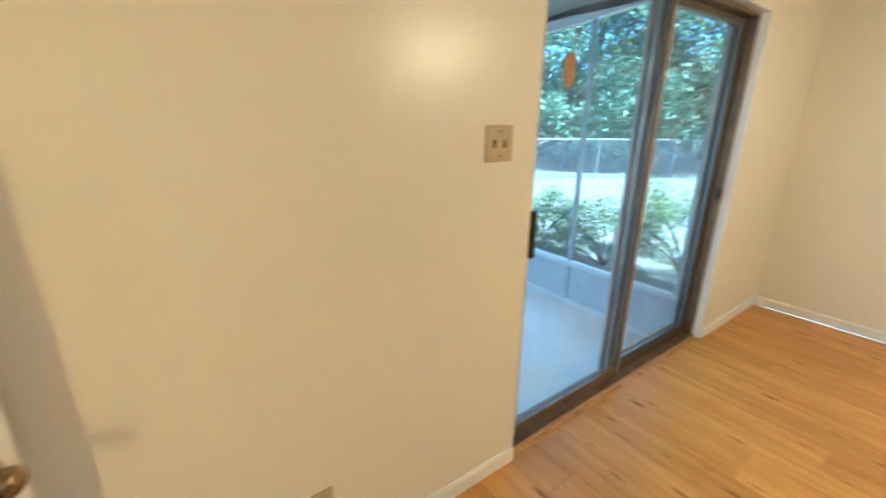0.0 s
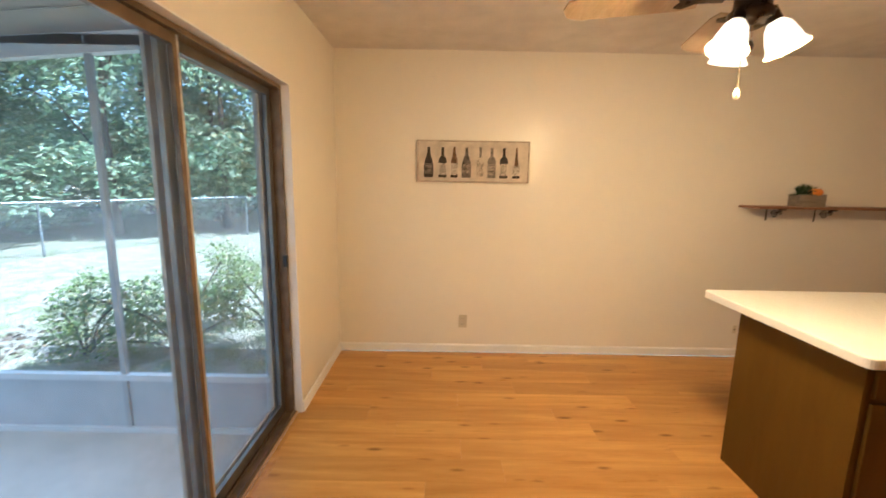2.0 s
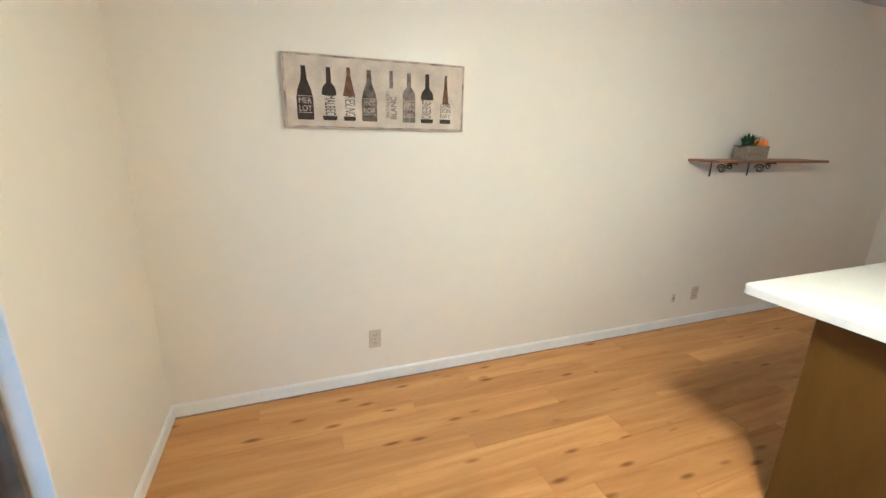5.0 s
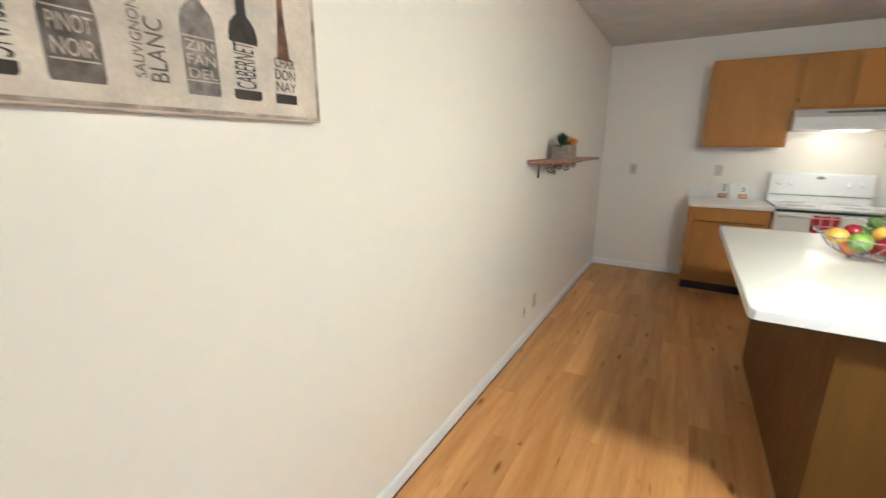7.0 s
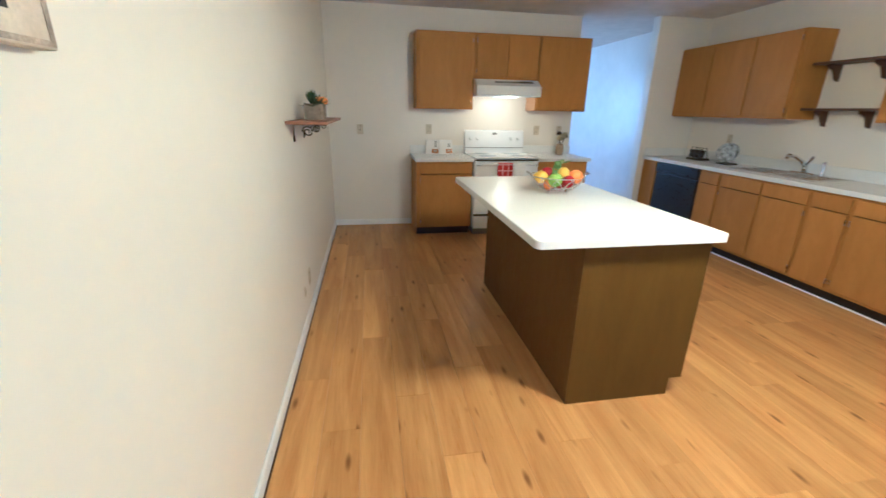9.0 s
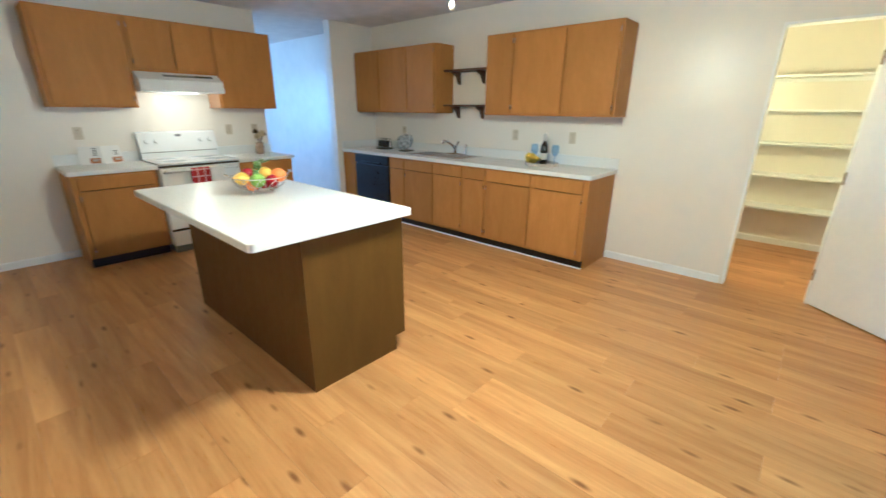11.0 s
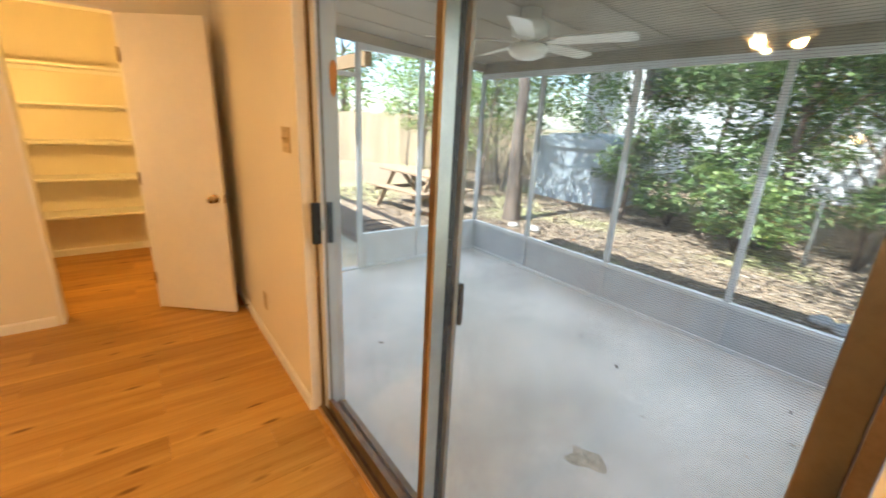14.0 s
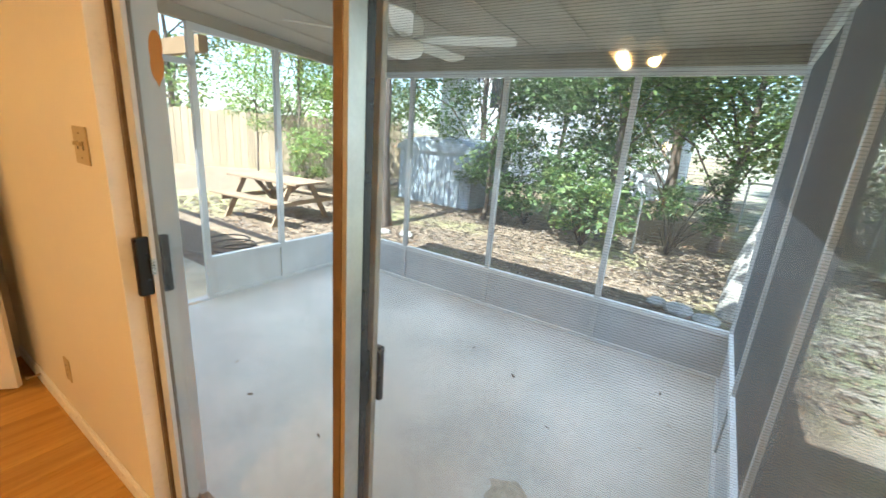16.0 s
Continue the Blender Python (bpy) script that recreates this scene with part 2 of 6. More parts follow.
CAB = wood("stained_cabinet_wood", (0.37, 0.176, 0.014), (0.43, 0.212, 0.019), 0.5, (9, 9, 2.2), False, 0.08, 0.06)
CABDARK = wood("dark_island_panel", (0.098, 0.050, 0.002), (0.116, 0.061, 0.003), 0.48, (9, 9, 2.0), False, 0.08, 0.06)
for m_, spec_ in ((CAB, 0.22), (CABDARK, 0.12), (PLANK, 0.3)):
    m_.node_tree.nodes["Principled BSDF"].inputs["Specular IOR Level"].default_value = spec_
RAW = wood("unfinished_cabinet_side", (0.52, 0.33, 0.17), (0.62, 0.42, 0.23), 0.6, (26, 2.2, 26))
SHELFW = wood("brown_shelf_board", (0.20, 0.095, 0.05), (0.34, 0.17, 0.09), 0.5, (30, 2.5, 30))
DARKW = wood("dark_shelf_wood", (0.075, 0.036, 0.018), (0.13, 0.066, 0.034), 0.5, (30, 2.5, 30))
TABLEW = wood("weathered_table_wood", (0.22, 0.15, 0.10), (0.42, 0.31, 0.21), 0.8, (3, 24, 24))
BOXW = wood("grey_box_wood", (0.20, 0.17, 0.14), (0.36, 0.31, 0.25), 0.8, (30, 4, 30))
LAMINATE = surface("white_laminate", (0.80, 0.80, 0.78), 0.32, vary=0.025, scale=40, spec=0.5)
BLACK = surface("black_plastic", (0.012, 0.012, 0.013), 0.35, vary=0.2)
TOE = surface("black_toe_kick", (0.012, 0.011, 0.010), 0.5, vary=0.3)
APPL = surface("white_appliance_enamel", (0.82, 0.83, 0.84), 0.18, vary=0.02, spec=0.5)
GREYP = surface("grey_appliance_trim", (0.20, 0.21, 0.22), 0.35, vary=0.1)
BURNER = surface("pale_glass_cooktop", (0.56, 0.58, 0.60), 0.15, vary=0.04)
STEEL = surface("brushed_steel", (0.66, 0.66, 0.67), 0.26, 1.0, vary=0.06, scale=20)
CHROME = surface("polished_chrome", (0.75, 0.75, 0.77), 0.08, 1.0, vary=0.02, rough_vary=0.03)
SCREENF = surface("tan_screen_frame", (0.46, 0.42, 0.36), 0.45, 0.2, vary=0.15, scale=10)
ALU = surface("mill_aluminium", (0.20, 0.195, 0.185), 0.38, 0.7, vary=0.12, scale=8)
STILEM = surface("pale_silver_stile", (0.66, 0.68, 0.64), 0.34, 0.85, rough_vary=0.02, vary=0.08, scale=8)
POSTG = surface("light_grey_porch_post", (0.48, 0.50, 0.52), 0.5, vary=0.08, scale=4)
# Grey puts the shadow on the north and east kick panels into their colour.
PANELG = surface("shaded_kick_panel", (0.44, 0.47, 0.51), 0.5, vary=0.07, scale=4)
# Dark tan carries the shade on the north and west headers.
BEAMM = surface("shaded_porch_beam", (0.30, 0.275, 0.225), 0.6, vary=0.12, scale=4)
BRONZE = surface("worn_bronze_aluminium", (0.19, 0.135, 0.085), 0.42, 0.35, vary=0.2, scale=10)
PORCHW = surface("white_porch_aluminium", (0.60, 0.63, 0.66), 0.45, vary=0.06, scale=4)
PORCHC = surface("porch_ceiling_panel", (0.40, 0.37, 0.32), 0.6, vary=0.08, scale=3)
SLAB = surface("painted_porch_slab", (0.56, 0.55, 0.525), 0.42, vary=0.12, scale=1.6, bump=0.2, bump_scale=60)
# Yellowish concrete, lightened to replace sunlight that the house shadow keeps off.
WALKM = surface("sun_paled_concrete", (0.60, 0.54, 0.40), 0.85, vary=0.15, scale=3, bump=0.3, bump_scale=70)
PLATE = surface("almond_plastic", (0.52, 0.42, 0.24), 0.4, vary=0.04)
PLATEW = surface("ivory_plastic", (0.60, 0.54, 0.40), 0.4, vary=0.04)
SLOT = surface("dark_slot", (0.03, 0.025, 0.02), 0.6)
BRASS = surface("aged_brass", (0.34, 0.25, 0.15), 0.28, 1.0, vary=0.1)
IRON = surface("black_wrought_iron", (0.018, 0.016, 0.015), 0.5, 0.4)
FANDARK = surface("antique_bronze_fan", (0.055, 0.038, 0.024), 0.32, 0.8, vary=0.2)
FANW = surface("white_fan_enamel", (0.70, 0.69, 0.64), 0.4, vary=0.03)
BLADE = wood("oak_fan_blade", (0.42, 0.31, 0.19), (0.54, 0.42, 0.28), 0.4, (3, 30, 30))
GLASS = dusty_glass("window_glass", (0.97, 0.985, 0.98))
BLUEGLASS = clear_glass("blue_glass", (0.66, 0.78, 0.96), 0.06)
SHADE = glowing("lit_frosted_glass", (1.0, 0.66, 0.32), 0.9, (0.34, 0.25, 0.13))
BULB = glowing("lit_bulb", (1.0, 0.86, 0.62), 9.0)
SCREEN = surface("insect_screen_wire", (0.06, 0.063, 0.068), 0.9, spec=0.1)
PSCREEN = surface("porch_screen_cloth", (0.12, 0.13, 0.145), 0.9, spec=0.1)
# White post colour darkened to stand in for shade on the east posts.
PORCHG = surface("shaded_east_post", (0.36, 0.38, 0.40), 0.5, vary=0.08, scale=4)
CANVAS = art_material()
INK = surface("dark_print_ink", (0.035, 0.025, 0.024), 0.7, vary=0.35, scale=30)
INK2 = surface("faded_print_ink", (0.15, 0.125, 0.105), 0.7, vary=0.4, scale=30)
INKF = surface("very_faded_print_ink", (0.27, 0.235, 0.20), 0.7, vary=0.4, scale=30)
INKR = surface("brown_print_ink", (0.17, 0.085, 0.04), 0.7, vary=0.4, scale=30)
PLAID = plaid_material()
CLOTH = surface("white_towel_cloth", (0.80, 0.79, 0.77), 0.95, vary=0.05, scale=20, bump=0.5, bump_scale=150)
PAPER = surface("white_card", (0.82, 0.81, 0.79), 0.6, vary=0.02)
PRINTO = surface("orange_print", (0.55, 0.22, 0.06), 0.6, vary=0.3, scale=30)
LEMON = surface("lemon_peel", (0.85, 0.56, 0.012), 0.38, vary=0.06, scale=20, bump=0.5, bump_scale=160)
ORANGE = surface("orange_peel", (0.85, 0.27, 0.012), 0.4, vary=0.06, scale=20, bump=0.5, bump_scale=160)
GAPPLE = surface("green_apple_skin", (0.33, 0.48, 0.05), 0.25, vary=0.15, scale=20)
RAPPLE = surface("red_apple_skin", (0.36, 0.012, 0.018), 0.22, vary=0.3, scale=20)
GRAPE = surface("green_grape_skin", (0.20, 0.30, 0.06), 0.25, vary=0.15, scale=20)
PETAL = surface("cream_petal", (0.72, 0.62, 0.36), 0.7, vary=0.1, scale=40)
YPETAL = surface("yellow_petal", (0.95, 0.76, 0.02), 0.6, vary=0.1, scale=40)
TWIG = surface("dark_twig", (0.05, 0.03, 0.02), 0.8)
JUTE = surface("burlap_vase", (0.38, 0.27, 0.16), 0.85, vary=0.2, scale=30, bump=0.6, bump_scale=120)
BOTTLE = surface("dark_bottle_glass", (0.012, 0.012, 0.012), 0.08, vary=0.1)
LABEL = surface("bottle_label", (0.62, 0.60, 0.55), 0.6)
TRAYM = surface("whitewashed_tray", (0.55, 0.50, 0.42), 0.6, vary=0.15, scale=30)
PLATEC = surface("patterned_china", (0.62, 0.64, 0.66), 0.2, vary=0.5, scale=25)
PINE = leaf_material("succulent_leaf", (0.02, 0.05, 0.02), (0.04, 0.09, 0.035), (0.09, 0.14, 0.06))
LEAF1 = leaf_material("broad_leaf", (0.05, 0.095, 0.03), (0.11, 0.18, 0.06), (0.24, 0.32, 0.13))
LEAF2 = leaf_material("light_leaf", (0.09, 0.16, 0.04), (0.19, 0.28, 0.07), (0.34, 0.42, 0.14))
# Leaf colours lightened past natural green to put sun glare and haze into them.
LEAFP = leaf_material("leaf_paled_for_glare", (0.24, 0.34, 0.21), (0.41, 0.50, 0.33), (0.56, 0.62, 0.47))
LEAF3 = leaf_material("dry_leaf", (0.10, 0.072, 0.052), (0.22, 0.17, 0.13), (0.42, 0.35, 0.28))
BARK = surface("tree_bark", (0.20, 0.155, 0.125), 0.95, vary=0.35, scale=5, bump=1.0, bump_scale=25, stretch=(1, 1, 0.25))
GROUND = ground_material()
FENCEW = wood("sunlit_fence_board", (0.32, 0.25, 0.17), (0.48, 0.40, 0.29), 0.85, (20, 20, 1.5))
SHEDM = surface("blue_grey_sheet_metal", (0.40, 0.45, 0.50), 0.5, 0.2, vary=0.2, scale=2)
HOUSEM = surface("neighbour_siding", (0.66, 0.68, 0.72), 0.7, vary=0.08, scale=1)
ROOFM = surface("asphalt_shingle", (0.20, 0.15, 0.13), 0.9, vary=0.2, scale=5)
GALV = surface("galvanised_steel", (0.42, 0.43, 0.44), 0.45, 0.8, vary=0.12, scale=10)
STONE = surface("pale_garden_stone", (0.48, 0.46, 0.43), 0.9, vary=0.2, scale=6, bump=0.5, bump_scale=40)
TAN = surface("tan_sticker_back", (0.37, 0.24, 0.13), 0.8, vary=0.06)
STAIN = surface("tan_floor_stain", (0.45, 0.40, 0.32), 0.6, vary=0.2, scale=20)
EAVE = wood("eave_timber", (0.30, 0.20, 0.11), (0.46, 0.33, 0.2), 0.8, (24, 2, 24))

# ---- building helpers ----


def box(bm, x0, y0, z0, x1, y1, z1, bevel=0.0):
    lo, hi = Vector((min(x0, x1), min(y0, y1), min(z0, z1))), Vector((max(x0, x1), max(y0, y1), max(z0, z1)))
    made = bmesh.ops.create_cube(bm, size=1.0, matrix=Matrix.Translation((lo + hi) / 2) @ Matrix.Diagonal((*(hi - lo), 1)))["verts"]
    if bevel:
        edges = list({e for v in made for e in v.link_edges})
        bmesh.ops.bevel(bm, geom=edges, offset=bevel, segments=2, affect="EDGES", profile=0.6)
    return bm


def boxed(*sizes, bevel=0.0):
    bm = bmesh.new()
    for s in sizes:
        box(bm, *s, bevel=bevel)
    return bm


def cyl(bm, a, b, r0, r1=None, seg=16, caps=True):
    a, b = Vector(a), Vector(b)
    d = b - a
    m = Matrix.Translation((a + b) / 2) @ d.to_track_quat("Z", "Y").to_matrix().to_4x4()
    bmesh.ops.create_cone(bm, cap_ends=caps, segments=seg, radius1=r0, radius2=r0 if r1 is None else r1, depth=d.length, matrix=m)
    return bm


def lathe(bm, profile, centre=(0, 0, 0), seg=28, m=None):
    """Turns a profile of (radius, height) about the upright axis."""
    rings = []
    for r, z in profile:
        ring = [bm.verts.new((r * math.cos(2 * math.pi * i / seg), r * math.sin(2 * math.pi * i / seg), z)) for i in range(seg)]
        rings.append(ring)
    for p, q in zip(rings, rings[1:]):
        for i in range(seg):
            bm.faces.new((p[i], p[(i + 1) % seg], q[(i + 1) % seg], q[i]))
    vs = [v for ring in rings for v in ring]
    bmesh.ops.transform(bm, matrix=Matrix.Translation(centre) @ (m or Matrix()), verts=vs)
    return bm


def ball(bm, c, r, scale=(1, 1, 1), seg=16, m=None):
    bmesh.ops.create_uvsphere(bm, u_segments=seg, v_segments=max(seg * 2 // 3, 6), radius=r, matrix=Matrix.Translation(c) @ (m or Matrix()) @ Matrix.Diagonal((*scale, 1)))
    return bm


def tube(bm, points, r, seg=8):
    """A round rod bent through the points."""
    pts = [Vector(p) for p in points]
    rings = []
    for i, p in enumerate(pts):
        d = (pts[min(i + 1, len(pts) - 1)] - pts[max(i - 1, 0)]).normalized()
        q = d.to_track_quat("Z", "Y").to_matrix()
        rings.append([bm.verts.new(p + q @ Vector((r * math.cos(2 * math.pi * k / seg), r * math.sin(2 * math.pi * k / seg), 0))) for k in range(seg)])
    for a, b in zip(rings, rings[1:]):
        for k in range(seg):
            bm.faces.new((a[k], a[(k + 1) % seg], b[(k + 1) % seg], b[k]))
    bm.faces.new(rings[0][::-1])
    bm.faces.new(rings[-1])
    return bm


def prism(bm, outline, depth_vec, m=None):
    """A flat outline pushed along a vector."""
    d = Vector(depth_vec)
    a = [bm.verts.new(Vector(p)) for p in outline]
    b = [bm.verts.new(Vector(p) + d) for p in outline]
    bm.faces.new(a[::-1])
    bm.faces.new(b)
    n = len(a)
    for i in range(n):
        bm.faces.new((a[i], a[(i + 1) % n], b[(i + 1) % n], b[i]))
    if m:
        bmesh.ops.transform(bm, matrix=m, verts=a + b)
    return bm


def mesh_of(name, bm, material, origin=(0, 0, 0), smooth=False):
    bmesh.ops.recalc_face_normals(bm, faces=bm.faces[:])
    bmesh.ops.translate(bm, verts=bm.verts[:], vec=-Vector(origin))
    me = bpy.data.meshes.new(name)
    bm.to_mesh(me)
    bm.free()
    me.materials.append(material)
    if smooth:
        for p in me.polygons:
            p.use_smooth = True
    return me


def thing(name, at, label, category, group="", kind=""):
    ob = new(name)
    ob.empty_display_size = 0.05
    ob.location = at
    ob["base"] = tuple(at)
    return tagged(ob, label, category, group, kind)


def part(name, bm, material, parent, label="", smooth=False):
    """One mesh under a thing or a part, its vertices given in the world's metres."""
    ob = new(name, mesh_of(name, bm, material, parent["base"], smooth))
    ob.parent = parent
    ob["base"] = tuple(parent["base"])
    if label:
        tagged(ob, label)
    return ob


def solid(name, bm, material, label, category, kind="", at=None, smooth=False, group=""):
    """A thing, or a piece of the setting, that is one mesh."""
    at = at or (0, 0, 0)
    ob = new(name, mesh_of(name, bm, material, at, smooth))
    ob.location = at
    ob["base"] = tuple(at)
    return tagged(ob, label, category, group, kind)


# ---- the room ----
CEILING = 2.54
XE, XW, YN, YS = 3.80, -0.85, 1.00, -5.12
SL0, SL1, SLT = 0.943, 2.79, 2.04        # sliding door opening
PN0, PN1, PNT = -0.135, 0.455, 2.07     # pantry opening
floor = solid("floor", boxed((XW - 1.85, YS - 3.6, -0.12, XE, YN, -0.008)), DARKW, "warm brown wood-look plank floor", "floor", "structure")
solid("ceiling", boxed((XW - 1.85, YS - 3.6, CEILING, XE + 0.12, YN + 0.15, CEILING + 0.1)), CEIL, "off-white textured ceiling", "ceiling", "structure")
wn_ = boxed((-9.0, YN, -0.4, SL0, YN + 0.15, CEILING), (SL1, YN, -0.4, XE + 0.12, YN + 0.15, CEILING), (SL0, YN, SLT, SL1, YN + 0.15, CEILING), (SL0, YN, -0.4, SL1, YN + 0.15, -0.004))
wall_north = solid("wall_north", wn_, WALL, "cream painted wall around the sliding door", "wall", "structure")
solid("wall_east", boxed((XE, YS - 0.12, 0, XE + 0.12, YN, CEILING)), WALL, "plain cream painted wall with satin sheen", "wall", "structure")
solid("wall_south", boxed((0.72, YS - 0.12, 0, XE, YS, CEILING)), WALL, "cream painted wall behind the stove", "wall", "structure")
solid("wall_stub", boxed((XW, -4.97, 0, -0.15, -4.85, CEILING)), WALL, "short cream wall beside the hallway opening", "wall", "structure")
solid("wall_west", boxed((XW - 0.12, -4.97, 0, XW, PN0, CEILING), (XW - 0.12, PN1, 0, XW, YN, CEILING), (XW - 0.12, PN0, PNT, XW, PN1, CEILING)), WALL, "cream painted wall with the pantry opening", "wall", "structure")
solid("wall_pantry", boxed((-2.72, -0.62, 0, -2.62, YN, CEILING), (-2.62, -0.62, 0, XW - 0.12, -0.52, CEILING)), WALL, "pale pantry walls", "wall", "structure")
for nm, sizes in (("wall_hall_west", [(-0.82, -8.7, 0, -0.70, -4.97, CEILING)]), ("wall_hall_east", [(3.2, -8.7, 0, 3.32, YS - 0.12, CEILING)]),
                  ("wall_hall_south", [(-0.70, -8.7, 0, 0.6, -8.58, CEILING), (1.8, -8.7, 0, 3.2, -8.58, CEILING), (0.6, -8.7, 0, 1.8, -8.58, 0.85), (0.6, -8.7, 2.15, 1.8, -8.58, CEILING)])):
    solid(nm, boxed(*sizes), TRIM, "pale hallway wall in bluish daylight", "wall", "structure")


def baseboard(name, x0, y0, x1, y1, wall_dir):
    """A strip along a wall; wall_dir points from it to the wall."""
    bm = bmesh.new()
    t, h = 0.012, 0.072
    a, b, w = Vector((x0, y0, 0)), Vector((x1, y1, 0)), Vector((*wall_dir, 0))
    prof = [(0, 0), (0, h), (-t * 0.4, h), (-t, h - 0.012), (-t, 0)]
    prism(bm, [a + w * p + Vector((0, 0, q)) for p, q in prof], b - a)
    return solid(name, bm, TRIM, "white painted baseboard", "baseboard", "structure")


baseboard("baseboard", XE - 0.001, YS, XE - 0.001, YN, (1, 0))
baseboard("baseboard", XW, YN - 0.001, SL0, YN - 0.001, (0, 1))
baseboard("baseboard", SL1, YN - 0.001, XE - 0.012, YN - 0.001, (0, 1))
baseboard("baseboard", 2.82, YS + 0.001, XE - 0.012, YS + 0.001, (0, -1))
baseboard("baseboard", XW + 0.001, -1.18, XW + 0.001, PN0 - 0.02, (-1, 0))
baseboard("baseboard", -0.699, -8.5, -0.699, -4.97, (-1, 0))
baseboard("baseboard", -2.619, -0.5, -2.619, YN, (-1, 0))
solid("trim", boxed((XW - 0.13, PN0, 0, XW + 0.004, PN0 + 0.018, PNT), (XW - 0.13, PN1 - 0.018, 0, XW + 0.004, PN1, PNT), (XW - 0.13, PN0 + 0.018, PNT - 0.018, XW + 0.004, PN1 - 0.018, PNT)), TRIM, "white pantry door jamb", "trim", "structure")
solid("trim", boxed((SL0 - 0.001, YN - 0.002, 0.0, SL0 + 0.006, YN + 0.058, SLT), (SL1 - 0.006, YN - 0.002, 0.0, SL1 + 0.001, YN + 0.058, SLT), (SL0 + 0.006, YN - 0.002, SLT - 0.006, SL1 - 0.006, YN + 0.058, SLT + 0.001)), TRIM, "white plaster return round the sliding door", "trim", "structure")
solid("trim", boxed((-0.158, -4.975, 0, -0.146, -4.845, CEILING - 0.001)), TRIM, "white corner edge of the hallway opening", "trim", "structure")


# ---- sliding glass door ----
def pane_frame(door, name, x0, x1, y, z0, z1, stile, rail, mat, depth=0.022, glass=True, right=None):
    rs = right or stile
    p = part(name, boxed((x0, y - depth / 2, z0, x0 + stile, y + depth / 2, z1), (x1 - rs, y - depth / 2, z0, x1, y + depth / 2, z1),
                         (x0 + stile, y - depth / 2, z0, x1 - rs, y + depth / 2, z0 + rail), (x0 + stile, y - depth / 2, z1 - rail * 0.7, x1 - rs, y + depth / 2, z1), bevel=0.002), mat, door)
    if glass:
        g = part("glass_pane", boxed((x0 + stile - 0.004, y - 0.002, z0 + rail - 0.004, x1 - rs + 0.004, y + 0.002, z1 - rail * 0.7 + 0.004)), GLASS, p)
        g.visible_shadow = False
    return p


slider = thing("door_1", (1.87, 1.08, 0), "closed aluminium sliding glass door with screen", "sliding door", kind="structure")
part("jamb", boxed((SL0 + 0.007, 1.059, 0.014, SL0 + 0.0295, 1.17, SLT - 0.031), bevel=0.002), PORCHW, slider, "white painted door jamb")
part("door_frame", boxed((SL0 + 0.007, 1.0465, 0.014, SL0 + 0.028, 1.0585, SLT - 0.031), (SL1 - 0.028, 1.046, 0.014, SL1 - 0.007, 1.17, SLT - 0.007), (SL0 + 0.007, 1.046, SLT - 0.03, SL1 - 0.028, 1.17, SLT - 0.007), bevel=0.002), BRONZE, slider, "worn bronze-toned door frame")
part("sill_track", boxed((SL0, 1.036, 0.0, SL1, 1.17, 0.014), (SL0, 1.045, 0.014, SL1, 1.05, 0.03), (SL0, 1.092, 0.014, SL1, 1.097, 0.03), (SL0, 1.135, 0.014, SL1, 1.14, 0.03)), BRONZE, slider, "scuffed bronze sill track")
part("threshold_strip", boxed((SL0 + 0.006, 1.026, 0.0, SL1 - 0.006, 1.036, 0.011), bevel=0.002), RAW, slider, "pale worn wooden threshold edge")
west_panel = pane_frame(slider, "sliding_panel", SL0 + 0.03, 1.872, 1.072, 0.03, SLT - 0.032, 0.048, 0.06, BRONZE, right=0.025)
bm = bmesh.new()
prism(bm, [(1.8725, 1.062, 0.03), (1.885, 1.062, 0.03), (1.8775, 1.112, 0.03), (1.8725, 1.112, 0.03)], (0, 0, SLT - 0.064))
part("interlock", bm, STILEM, west_panel, "pale silver interlocking stile side")
part("stile_cover", boxed((SL0 + 0.031, 1.057, 0.03, SL0 + 0.077, 1.0605, SLT - 0.034), bevel=0.001), PORCHW, west_panel, "white painted stile")
part("stile_edge", boxed((SL0 + 0.0785, 1.0575, 0.09, SL0 + 0.0815, 1.0695, SLT - 0.09)), PORCHW, west_panel, "white painted stile edge")
east_panel = pane_frame(slider, "fixed_panel", 1.828, SL1 - 0.03, 1.112, 0.03, SLT - 0.032, 0.048, 0.06, ALU)
part("gasket", boxed((1.8765, 1.1125, 0.03, 1.8785, 1.132, SLT - 0.035)), BLACK, slider, "black rubber gasket")
screen_door = pane_frame(slider, "screen_panel", 1.83, SL1 - 0.03, 1.155, 0.03, SLT - 0.032, 0.05, 0.05, SCREENF, 0.016, False)


def wires(x0, x1, y, z0, z1, step, r, along_x=True):
    """Fine parallel wires, three-sided, in one mesh."""
    n = int(((z1 - z0) if along_x else (x1 - x0)) / step)
    verts, faces = [], []
    for i in range(n):
        c = (z0 if along_x else x0) + (i + 0.5) * step
        k = len(verts)
        for end in ((x0, x1) if along_x else (z0, z1)):
            for dy, dz in ((-r, -r), (-r, r), (r, r), (r, -r)):
                verts.append((end, y + dy, c + dz) if along_x else (c + dz, y + dy, end))
        for a in range(4):
            faces.append((k + a, k + (a + 1) % 4, k + 4 + (a + 1) % 4, k + 4 + a))
    return verts, faces


def wire_part(name, verts, faces, parent, m=None, label="dark woven insect screen", mat=SCREEN):
    o = Vector(parent["base"])
    me = bpy.data.meshes.new(name)
    me.from_pydata([tuple((m @ Vector(v) if m else Vector(v)) - o) for v in verts], [], faces)
    me.materials.append(mat)
    ob = new(name, me)
    ob.parent = parent
    ob["base"] = tuple(parent["base"])
    return tagged(ob, label, kind="stuff")


